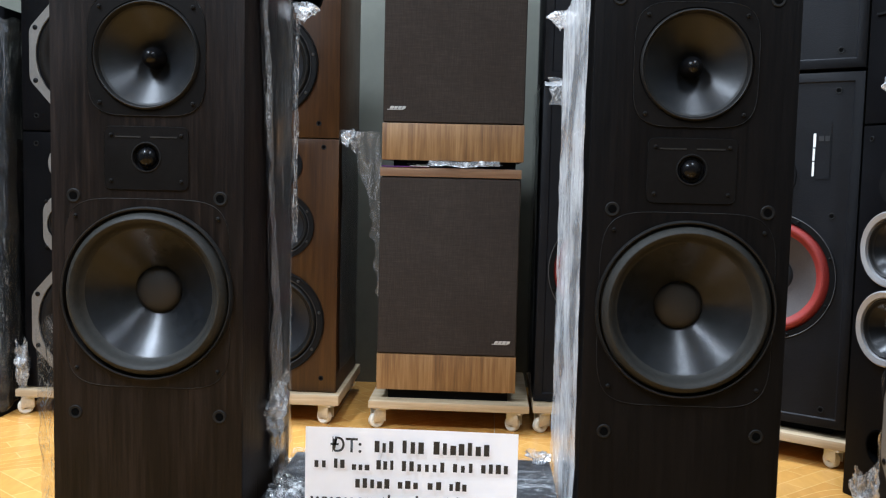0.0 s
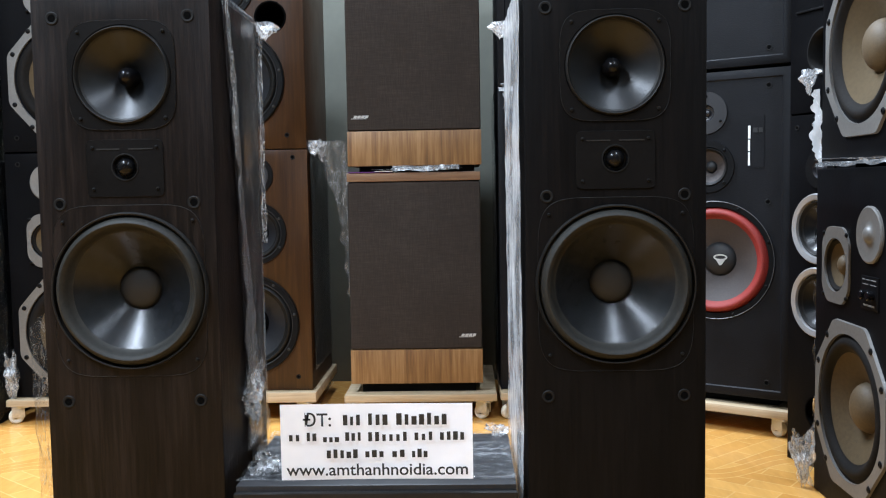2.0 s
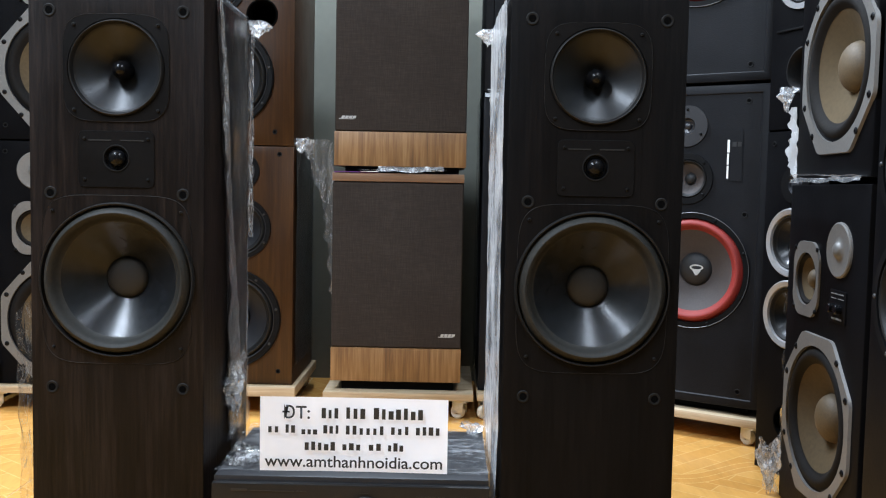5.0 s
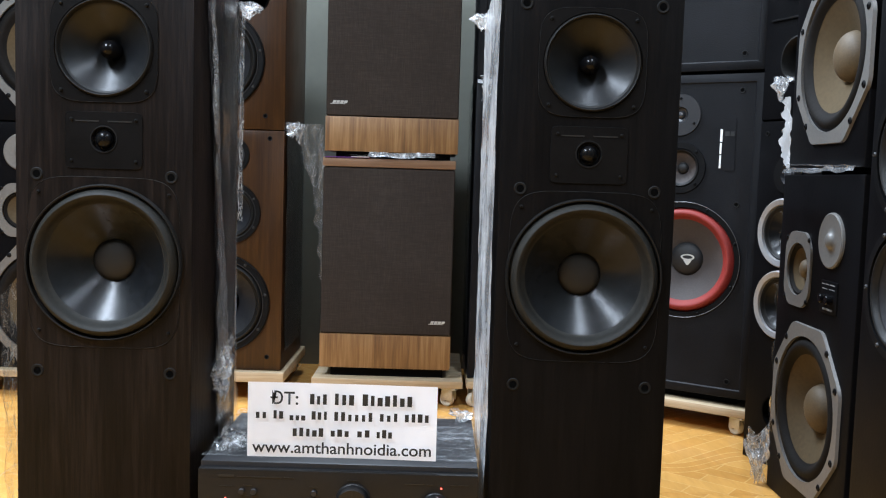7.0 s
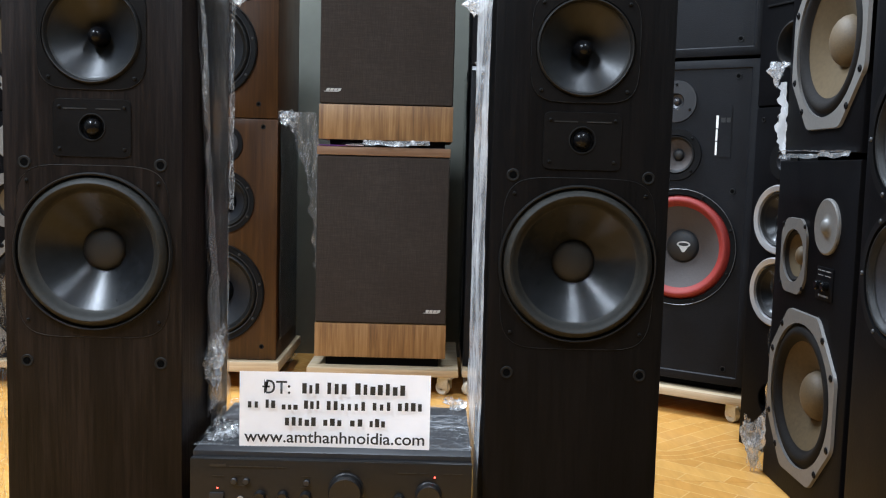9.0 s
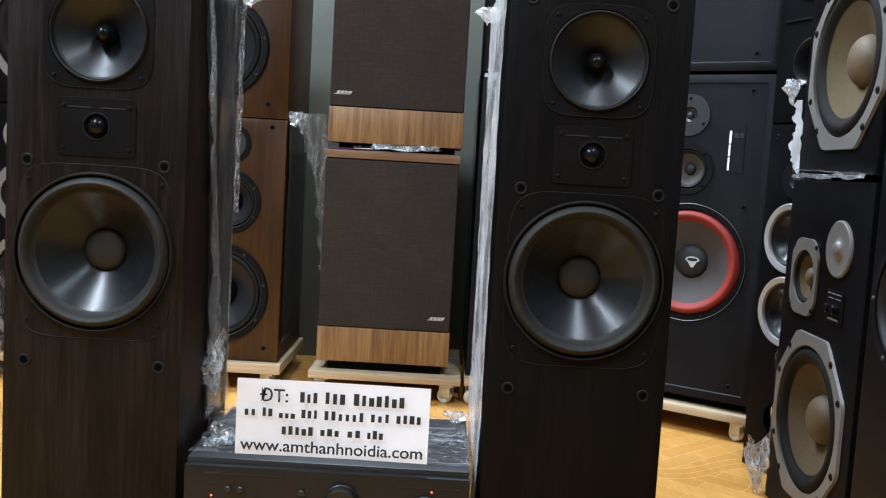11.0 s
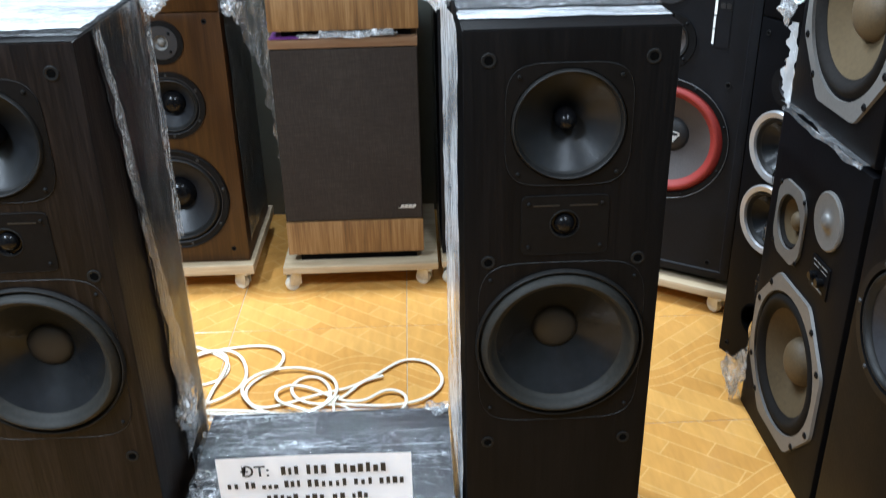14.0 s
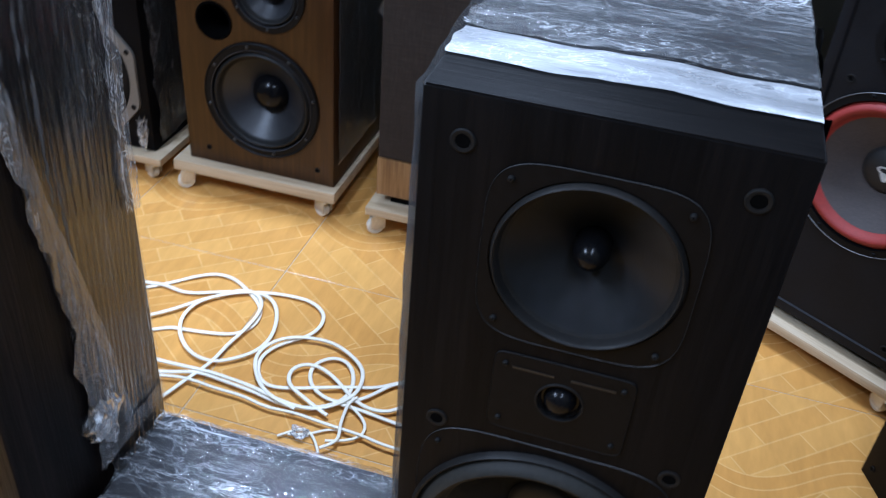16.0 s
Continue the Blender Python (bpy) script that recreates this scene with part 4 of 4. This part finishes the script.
# ---- black loudspeakers with red-edged woofers ----
def red_edge(t, w, h, d, wx, mx, bx):
    part("cabinet", cabinet_shell(w, h, d, [(wx, 0.358, 0.142), (mx, 0.605, 0.052), (mx - 0.006, 0.746, 0.03)], 0.006, (0.022, 0.003)), CHARCOAL, t)
    y = 0.003
    driver(t, "woofer", wx, 0.358, round_outline(0.156), DARK_METAL, 0.004, 0.142, 0.113, 0.012, RED_FOAM, GREY_PAPER, 0.045, (0.044, 0.018, "dome"), SATIN_CAP, y, bolts=round_bolts(0.1495, 8, 20), bolt_mat=DARK_METAL, label="brown-grey cone in a bright red surround")
    part("woofer_trim", lathe([(0.1550, 0.004), (0.156, 0.0050), (0.1570, 0.004)], 72), BADGE_DARK, t, "thin bright trim ring", (wx, y, 0.358))
    emblem = bmesh.new()
    ring_out = [emblem.verts.new((0.019 * math.cos(k * math.pi / 12), 0, 0.005 + 0.0085 * math.sin(k * math.pi / 12))) for k in range(24)]
    ring_in = [emblem.verts.new((0.014 * math.cos(k * math.pi / 12), 0, 0.005 + 0.0045 * math.sin(k * math.pi / 12))) for k in range(24)]
    for k in range(24):
        emblem.faces.new((ring_out[k - 1], ring_out[k], ring_in[k], ring_in[k - 1]))
    emblem.faces.new([emblem.verts.new((x, 0, z)) for x, z in ((-0.012, -0.0025), (0.012, -0.0025), (0.003, -0.016), (-0.003, -0.016))])
    bmesh.ops.solidify(emblem, geom=emblem.faces[:], thickness=0.001)
    part("emblem", emblem, WHITE_INK, t, "small white emblem", (wx + 0.008, y + 0.0262, 0.359))
    driver(t, "midrange", mx, 0.605, round_outline(0.068), DARK_METAL, 0.004, 0.052, 0.044, 0.005, RUBBER, GREY_PAPER, 0.022, (0.015, 0.010, "dome"), SATIN_CAP, y, bolts=round_bolts(0.060, 4, 45), bolt_mat=DARK_METAL, label="small dark cone midrange unit")
    tw = part("tweeter", ring_plate(round_outline(0.055), 0.022, 0.004), TWEETER_GREY, t, "round grey tweeter plate", (mx - 0.006, y, 0.746))
    part("dome", lathe([(0.022, 0.003), (0.018, -0.004), (0.011, -0.006)] + dome_profile(0.010, 0.007, -0.005)[1:], 28), DULL_CONE, tw)
    screws(tw, round_bolts(0.044, 3, 90), DARK_METAL, 0.003, 0.004)
    for sx, z in ((w / 2 - 0.058, 0.043), (w / 2 - 0.058, 0.512), (w / 2 - 0.058, 0.808), (-w / 2 + 0.058, 0.043), (-w / 2 + 0.058, 0.512), (-w / 2 + 0.058, 0.808)):
        peg_sockets(t, [(sx, z)], y, 0.008)
    bars(t, "badge", [(bx - 0.010, bx - 0.005, 0.606, 0.640), (bx - 0.010, bx - 0.005, 0.643, 0.672), (bx - 0.010, bx - 0.004, 0.675, 0.708)], WHITE_INK, y - 0.001)
    bars(t, "badge_plate", [(bx, bx + 0.030, 0.60, 0.735)], CHARCOAL, y - 0.0002, 0.0012)
    bars(t, "badge_print", [(bx + 0.003, bx + 0.014, 0.69, 0.702), (bx + 0.017, bx + 0.027, 0.69, 0.702)], DIM_INK, y - 0.002)
    return t


for z, words_ in ((0.094, "charcoal loudspeaker with a red-edged woofer on a trolley"), (0.953, "charcoal loudspeaker with a red-edged woofer stacked on another")):
    a = thing("red_edged_speaker", CW @ pose(-0.178, 0, z), words_, "loudspeaker", "red-edged loudspeakers")
    red_edge(a, 0.356, 0.852, 0.32, -0.018, -0.034, 0.079)
    b = thing("red_edged_speaker", pose(0.325, 2.425, z - 0.016), words_, "loudspeaker", "red-edged loudspeakers")
    red_edge(b, 0.370, 0.852, 0.32, 0.0, 0.0, 0.098)
    if z < 0.5:
        part("plinth", box(-0.14, 0.14, 0.04, 0.28, -0.022, 0.0), BLACK_VINYL, a)
        film(b, "plastic_wrap", (-0.175, -0.012, 0.785), (0.365, 0, 0), (0, 0.004, 0.07), 70, 24, 0.016, FILM_BUNCH, 0.020, 41.0)
        film(b, "wrap_edge", (-0.178, -0.014, 0.838), (0.368, 0, 0), (0, 0.022, 0.014), 90, 10, 0.006, FILM_SMEAR, 0.012, 43.0)
        film(b, "plastic_wrap", (-0.187, 0.32, 0.02), (0, -0.30, 0), (0, 0, 0.83), 26, 80, 0.006, FILM_UPRIGHT, 0.012, 42.0)


# ---- loudspeakers with white-alloy octagonal frames ----
def octagon_speaker(t, w, h, d, wx, wz, half, mid, tweeter, cone_mat, cap_mat, frame_mat):
    mx, mz = mid
    tx, tz = tweeter
    part("cabinet", cabinet_shell(w, h, d, [(wx, wz, half * 0.85), (mx, mz, 0.052), (tx, tz, 0.03)], 0.004), BLACK_VINYL, t)
    b = [(sx * half * u, sz * half * v) for sx in (-1, 1) for sz in (-1, 1) for u, v in ((0.90, 0.42), (0.62, 0.80))]
    driver(t, "woofer", wx, wz, outline_octagon(half, half * 1.03, half * 0.55, half * 0.62), frame_mat, 0.006, half * 0.895, half * 0.69, 0.010, FOAM, cone_mat, 0.034, (half * 0.30, 0.030, "dome"), cap_mat, bolts=b, bolt_mat=DARK_METAL, label="big paper cone in a pale octagonal alloy frame", bolt_r=0.0055)
    b = [(sx * 0.055, sz * 0.062) for sx in (-1, 1) for sz in (-1, 1)]
    driver(t, "midrange", mx, mz, outline_octagon(0.064, 0.076, 0.026, 0.030), frame_mat, 0.005, 0.0535, 0.046, 0.004, FOAM, cone_mat, 0.016, (0.020, 0.014, "dome"), cap_mat, bolts=b, bolt_mat=DARK_METAL, label="small paper cone in a pale alloy frame", bolt_r=0.004)
    tw = part("tweeter", lathe([(0.053, 0.0), (0.053, 0.004), (0.050, 0.006), (0.026, 0.003), (0.020, 0.004), (0.016, 0.006)] + dome_profile(0.015, 0.008, 0.006)[1:], 48), CAST_ALLOY, t, "round silver tweeter disc", (tx, 0, tz))
    return t


right_low = thing("octagon_frame_speaker", pose(0.785, 1.604, 0, 0, 0, -90), "black loudspeaker with tan cones in pale alloy frames", "loudspeaker", "octagon-framed loudspeakers")
octagon_speaker(right_low, 0.372, 0.682, 0.33, -0.006, 0.218, 0.160, (-0.076, 0.490), (0.074, 0.558), TAN_PAPER, TAN_CAP, CAST_ALLOY)
panel = part("control_panel", box(0.040, 0.112, -0.003, 0.002, 0.420, 0.482, 0.002), BLACK_VINYL, right_low)
for x in (0.062, 0.090):
    part("control_knob", lathe([(0.009, 0), (0.009, 0.010), (0.007, 0.012), (0, 0.012)], 24), BLACK_GLOSS, panel, "", (x, -0.003, 0.448))
bars(panel, "print_line", [(0.048, 0.060, 0.4745, 0.4765), (0.064, 0.078, 0.4745, 0.4765), (0.082, 0.104, 0.4745, 0.4765), (0.050, 0.072, 0.466, 0.4675), (0.080, 0.104, 0.466, 0.4675), (0.055, 0.098, 0.4265, 0.430)], SOFT_INK, -0.003)
right_top = thing("octagon_frame_speaker", pose(0.785, 1.596, 0.694, 0, 0, -90), "black loudspeaker with a tan cone stacked over a film sheet", "loudspeaker", "octagon-framed loudspeakers")
octagon_speaker(right_top, 0.345, 0.67, 0.33, 0.020, 0.212, 0.160, (-0.07, 0.49), (0.07, 0.55), TAN_PAPER, TAN_CAP, CAST_ALLOY)
film(right_top, "plastic_wrap", (-0.18, -0.012, -0.004), (0.34, 0, 0), (0, 0.30, 0), 50, 20, 0.010, FILM_BUNCH, 0.014, 51.0)
film(right_top, "wrap_edge", (-0.166, -0.004, -0.006), (-0.024, -0.022, 0), (-0.004, -0.004, 0.160), 24, 90, 0.009, FILM_LAYERS, 0.012, 52.0, taper=lambda b: 0.0, until=lambda b: 0.42 + 0.5 * noise.noise((b * 4.3, 0.3, 2.1)) + 0.3 * noise.noise((b * 15.0, 1.7, 4.0)))
film(right_top, "wrap_edge", (-0.172, -0.010, -0.008), (0.33, 0, 0), (0, 0.003, 0.008), 120, 8, 0.005, FILM_BUNCH, 0.010, 57.0)
tuft(right_top, "wrap_end", (-0.195, -0.020, 0.170), (0.05, 0.05, 0.06), 53)
film(right_low, "wrap_edge", (-0.182, -0.004, 0.0), (-0.030, -0.030, 0), (0.004, 0.010, 0.25), 24, 90, 0.012, FILM_BUNCH, 0.016, 54.0, taper=lambda b: 0.0, until=lambda b: (1.1 - b) * (0.75 + 0.25 * math.sin(19 * b)))
film(right_low, "plastic_wrap", (-0.19, 0.0, 0.01), (0, 0.3, 0), (0, 0, 0.62), 20, 50, 0.008, FILM_UPRIGHT, 0.012, 55.0)
tuft(right_low, "wrap_end", (-0.190, -0.020, 0.060), (0.09, 0.07, 0.13), 56)

left_low = thing("octagon_frame_speaker", pose(-1.068, 2.415, 0.0725), "black loudspeaker with white octagonal driver frames on a trolley", "loudspeaker", "octagon-framed loudspeakers")
octagon_speaker(left_low, 0.385, 0.700, 0.34, 0.0, 0.188, 0.169, (-0.071, 0.4515), (-0.067, 0.6165), TAN_PAPER, TAN_CAP, CAST_ALLOY)
left_top = thing("octagon_frame_speaker", pose(-1.068, 2.415, 0.776), "black loudspeaker with white octagonal driver frames stacked on another", "loudspeaker", "octagon-framed loudspeakers")
octagon_speaker(left_top, 0.385, 0.700, 0.34, 0.0, 0.203, 0.167, (-0.050, 0.455), (0.08, 0.62), TAN_PAPER, TAN_CAP, CAST_ALLOY)
peg_sockets(left_low, [(-0.154, 0.669), (0.154, 0.669)], 0.0, 0.007)
peg_sockets(left_top, [(-0.152, 0.040), (0.152, 0.040)], 0.0, 0.007)
film(left_low, "plastic_wrap", (0.1935, 0.02, 0.02), (0, 0.3, 0), (0, 0, 0.66), 24, 60, 0.010, FILM_UPRIGHT, 0.015, 61.0)
film(left_low, "plastic_wrap", (-0.194, 0.30, 0.02), (0, -0.29, 0), (-0.01, 0, 0.66), 24, 60, 0.010, FILM_UPRIGHT, 0.015, 62.0)
tuft(left_low, "wrap_end", (-0.195, -0.01, 0.06), (0.05, 0.06, 0.16), 63)
tuft(left_low, "wrap_end", (0.17, -0.01, 0.05), (0.04, 0.04, 0.10), 64)
side = thing("black_speaker", pose(-1.47, 2.33, 0), "plain black film-wrapped loudspeaker standing on the floor", "loudspeaker")
part("cabinet", cabinet_shell(0.34, 1.10, 0.36, [(0, 0.5, 0.1)], 0.004), BLACK_VINYL, side)
driver(side, "woofer", 0, 0.5, round_outline(0.118), DARK_METAL, 0.004, 0.099, 0.083, 0.008, RUBBER, DULL_CONE, 0.04, (0.028, 0.015, "dome"), SATIN_CAP)
film(side, "plastic_wrap", (0.171, 0.0, 0.02), (0, 0.33, 0), (0, 0, 1.05), 24, 70, 0.010, FILM_UPRIGHT, 0.015, 65.0)

# ---- slim towers with polished rings ----
ring_tower = thing("ring_tower_speaker", pose(0.8425, 1.917, 0, 0, 0, -68), "slim black tower loudspeaker with two silver-ringed drivers", "loudspeaker", "ring tower loudspeakers")
part("cabinet", cabinet_shell(0.200, 0.808, 0.33, [(-0.004, 0.550, 0.066), (-0.004, 0.383, 0.066), (0.0, 0.684, 0.03), (0.0, 0.130, 0.036)], 0.003), BLACK_VINYL, ring_tower)
for z in (0.550, 0.383):
    dr = driver(ring_tower, "midwoofer", -0.004, z, round_outline(0.079), CHROME, 0.005, 0.066, 0.056, 0.006, RUBBER, POLY_CONE, 0.034, (0.018, 0.010, "dome"), BLACK_GLOSS, label="dark cone inside a polished silver ring")
    part("ring", lathe([(0.080, 0.0), (0.080, 0.0055), (0.077, 0.0085), (0.066, 0.006), (0.062, -0.004)], 64), CHROME, dr, "polished silver ring")
tw = part("tweeter", ring_plate(round_outline(0.044), 0.022, 0.004), DARK_METAL, ring_tower, "", (0.0, 0, 0.684))
part("dome", lathe([(0.022, 0.004), (0.018, -0.003)] + dome_profile(0.014, 0.009, -0.002)[1:], 28), DULL_CONE, tw)
port(ring_tower, 0.0, 0.130, 0.034)
peg_sockets(ring_tower, [(-0.075, 0.78), (0.075, 0.78), (-0.075, 0.03), (0.075, 0.03)], 0, 0.006)
ring_upper = thing("ring_tower_speaker", pose(0.8425, 1.917, 0.812, 0, 0, -68), "slim black loudspeaker with a flared port stacked on its twin", "loudspeaker", "ring tower loudspeakers")
part("cabinet", cabinet_shell(0.200, 0.808, 0.33, [(0.010, 0.133, 0.050), (-0.004, 0.35, 0.066)], 0.003), BLACK_VINYL, ring_upper)
part("port", lathe([(0.054, 0.0), (0.054, 0.003), (0.050, 0.004), (0.044, -0.004), (0.038, -0.03), (0.036, -0.10), (0, -0.10)], 40), RUBBER, ring_upper, "flared black port", (0.010, 0, 0.133))
part("rail", box(-0.08, 0.08, -0.004, 0.0, 0.226, 0.231, 0.001), DARK_METAL, ring_upper)
driver(ring_upper, "midwoofer", -0.004, 0.35, round_outline(0.079), CHROME, 0.005, 0.066, 0.056, 0.006, RUBBER, POLY_CONE, 0.034, (0.018, 0.010, "dome"), BLACK_GLOSS)

near = thing("black_tower_speaker", pose(0.785, 1.235, 0, 0, 0, -90), "black tower loudspeaker with two dark woofers", "loudspeaker")
part("cabinet", cabinet_shell(0.33, 1.02, 0.33, [(-0.035, 0.715, 0.10), (-0.035, 0.490, 0.10)], 0.004), BLACK_VINYL, near)
for z in (0.715, 0.490):
    driver(near, "woofer", -0.035, z, round_outline(0.112), DARK_METAL, 0.005, 0.099, 0.083, 0.008, RUBBER, DULL_CONE, 0.04, (0.028, 0.015, "dome"), SATIN_CAP, bolts=round_bolts(0.105, 6))


# ---- the white cable on the floor ----
def cable(name, label, pts, rx=0.0042, rz=0.0026, z=0.004, seed=1):
    """A flat twin cable laid smoothly along its bends on the floor, lifting a little where it crosses."""
    pts = [Vector((x, y, 0)) for x, y in pts]
    path = []
    for k in range(len(pts) - 1):
        p0, p1, p2, p3 = pts[max(k - 1, 0)], pts[k], pts[k + 1], pts[min(k + 2, len(pts) - 1)]
        m = max(2, int((p2 - p1).length / 0.007))
        for j in range(m):
            u = j / m
            path.append(0.5 * ((2 * p1) + (p2 - p0) * u + (2 * p0 - 5 * p1 + 4 * p2 - p3) * u * u + (3 * p1 - p0 - 3 * p2 + p3) * u ** 3))
    path.append(pts[-1])
    for _ in range(6):
        path = [path[0]] + [(path[k - 1] + path[k] * 2 + path[k + 1]) / 4 for k in range(1, len(path) - 1)] + [path[-1]]
    run, bm, rings = 0.0, bmesh.new(), []
    for k, p in enumerate(path):
        d = (path[min(k + 1, len(path) - 1)] - path[max(k - 1, 0)]).normalized()
        run += (p - path[k - 1]).length if k else 0
        side_way = Vector((-d.y, d.x, 0))
        lift = z + 0.005 * max(0.0, noise.noise((run * 6, seed * 3.7, 1.0)))
        ring = []
        for j in range(10):
            a = 2 * math.pi * j / 10
            pinch = 1 - 0.22 * (abs(math.sin(a)) ** 4)
            ring.append(bm.verts.new(p + side_way * rx * math.cos(a) + Vector((0, 0, lift + rz * pinch * math.sin(a)))))
        rings.append(ring)
    for a, b in zip(rings, rings[1:]):
        for j in range(10):
            bm.faces.new((a[j - 1], a[j], b[j], b[j - 1]))
    bm.faces.new(rings[0])
    bm.faces.new(rings[-1])
    ob = part(name, bm, CABLE_PVC, None, sharp=60)
    return tagged(ob, label, "cable", "loose cables")


LOOPED = "long white flat cable lying in loose loops on tiles"
cable("cable", LOOPED, [(-0.76, 1.94), (-0.664, 2.001), (-0.623, 2.035), (-0.578, 2.076), (-0.542, 2.097), (-0.500, 2.096), (-0.454, 2.070), (-0.423, 2.047), (-0.400, 2.019), (-0.393, 1.987), (-0.398, 1.958), (-0.418, 1.935), (-0.455, 1.921), (-0.513, 1.911), (-0.549, 1.907), (-0.571, 1.891), (-0.66, 1.84)], seed=1)
cable("cable", LOOPED, [(-0.76, 2.02), (-0.672, 2.015), (-0.629, 2.022), (-0.578, 2.015), (-0.538, 2.028), (-0.496, 2.049), (-0.417, 2.076), (-0.368, 2.085), (-0.322, 2.085), (-0.286, 2.068), (-0.267, 2.042), (-0.264, 2.008), (-0.276, 1.977), (-0.307, 1.950), (-0.329, 1.918), (-0.337, 1.889), (-0.328, 1.854), (-0.308, 1.828), (-0.284, 1.821), (-0.242, 1.832), (-0.192, 1.850), (-0.142, 1.870), (-0.097, 1.888), (-0.065, 1.912), (-0.037, 1.935), (0.010, 1.984), (0.041, 2.000), (0.087, 1.984), (0.112, 1.945), (0.120, 1.905), (0.107, 1.865), (0.071, 1.828), (0.019, 1.812), (-0.053, 1.816), (-0.101, 1.822), (-0.147, 1.823)], z=0.0065, seed=2)
cable("cable", LOOPED, [(-0.68, 1.86), (-0.602, 1.921), (-0.565, 1.958), (-0.534, 1.997), (-0.500, 2.031), (-0.466, 2.055), (-0.433, 2.068), (-0.399, 2.060), (-0.370, 2.031), (-0.349, 1.981), (-0.344, 1.936), (-0.355, 1.896), (-0.387, 1.861), (-0.419, 1.842), (-0.457, 1.845), (-0.495, 1.869), (-0.524, 1.904), (-0.539, 1.945), (-0.535, 1.986), (-0.517, 2.014), (-0.492, 2.040), (-0.466, 2.065), (-0.436, 2.066), (-0.410, 2.044), (-0.398, 2.001), (-0.403, 1.941), (-0.413, 1.900), (-0.418, 1.847), (-0.430, 1.807), (-0.444, 1.769), (-0.459, 1.723), (-0.50, 1.64)], z=0.009, seed=3)
cable("cable", LOOPED, [(-0.64, 1.80), (-0.521, 1.806), (-0.468, 1.809), (-0.409, 1.812), (-0.348, 1.808), (-0.304, 1.802), (-0.270, 1.793), (-0.221, 1.786), (-0.179, 1.793), (-0.145, 1.821), (-0.125, 1.857), (-0.127, 1.897), (-0.140, 1.926), (-0.174, 1.953), (-0.218, 1.972), (-0.267, 1.971), (-0.309, 1.954), (-0.337, 1.922), (-0.345, 1.887), (-0.332, 1.853), (-0.303, 1.814), (-0.264, 1.790), (-0.216, 1.778)], z=0.0115, seed=4)
cable("cable", LOOPED, [(-0.62, 1.765), (-0.499, 1.781), (-0.440, 1.803), (-0.407, 1.806), (-0.345, 1.800), (-0.301, 1.795), (-0.245, 1.785), (-0.196, 1.792), (-0.155, 1.817), (-0.139, 1.848), (-0.141, 1.883), (-0.153, 1.912), (-0.169, 1.932), (-0.193, 1.940), (-0.218, 1.927), (-0.232, 1.903), (-0.228, 1.875), (-0.212, 1.848), (-0.184, 1.831), (-0.148, 1.826), (-0.111, 1.849), (-0.088, 1.879), (-0.065, 1.910), (-0.02, 1.93)], z=0.0075, seed=5)
cable("cable", LOOPED, [(-0.155, 1.786), (-0.180, 1.795), (-0.216, 1.813), (-0.246, 1.827), (-0.262, 1.851), (-0.263, 1.879), (-0.242, 1.899), (-0.212, 1.898), (-0.175, 1.879), (-0.150, 1.860), (-0.111, 1.834), (-0.075, 1.828), (-0.048, 1.834), (-0.034, 1.855), (-0.003, 1.871), (0.029, 1.853), (0.037, 1.821), (0.020, 1.779), (0.00, 1.76)], z=0.010, seed=8)
THIN = "thin white cable ending beside the amplifier"
cable("cable", THIN, [(-0.60, 1.75), (-0.488, 1.772), (-0.440, 1.782), (-0.379, 1.777), (-0.320, 1.776), (-0.268, 1.766), (-0.215, 1.770), (-0.168, 1.766), (-0.122, 1.763), (-0.078, 1.760), (-0.042, 1.752), (0.02, 1.750)], 0.0034, 0.0024, 0.011, seed=6)
cable("cable", THIN, [(-0.138, 1.835), (-0.129, 1.826), (-0.102, 1.811), (-0.080, 1.789), (-0.077, 1.765), (-0.098, 1.743), (-0.136, 1.729)], 0.0030, 0.0022, 0.008, seed=7)
cable("cable", THIN, [(-0.118, 1.845), (-0.129, 1.831), (-0.126, 1.794), (-0.121, 1.759), (-0.111, 1.734), (-0.137, 1.706)], 0.0032, 0.0024, 0.013, seed=9)
cable("cable", THIN, [(-0.221, 1.712), (-0.198, 1.735), (-0.183, 1.748), (-0.158, 1.731), (-0.137, 1.700)], 0.0026, 0.0020, 0.006, seed=10)
cable("cable", THIN, [(-0.205, 1.722), (-0.183, 1.728), (-0.160, 1.742), (-0.148, 1.757), (-0.113, 1.766)], 0.0026, 0.0020, 0.005, seed=11)
scrap = thing("plastic_scrap", pose(-0.185, 1.730, 0.008), "crumpled scrap of clear film among the cable ends", "packaging")
tuft(scrap, "sheet", (0, 0, 0), (0.045, 0.030, 0.014), 71)

# ---- floor tiles ----
STEP = 0.45
bm = box(-STEP / 2 + 0.0010, STEP / 2 - 0.0010, -STEP / 2 + 0.0010, STEP / 2 - 0.0010, -0.006, 0.0, 0.0009, 1)
tile0, k = None, 0
rng = random.Random(8)
i0, i1 = math.floor((X0 - 0.037) / STEP), math.ceil((X1 - 0.037) / STEP)
j0, j1 = math.floor((Y0 - 2.17) / STEP), math.ceil((Y1 - 2.17) / STEP)
for i in range(i0, i1):
    for j in range(j0, j1):
        cx, cy = 0.037 + STEP * (i + 0.5), 2.17 + STEP * (j + 0.5)
        at = pose(cx, cy, 0, 0, 0, 90 * ((i + 2 * j + rng.randint(0, 1)) % 4))
        if tile0 is None:
            tile0 = part("tile", bm, TILE, floor, "", at)
        else:
            again(tile0, at)
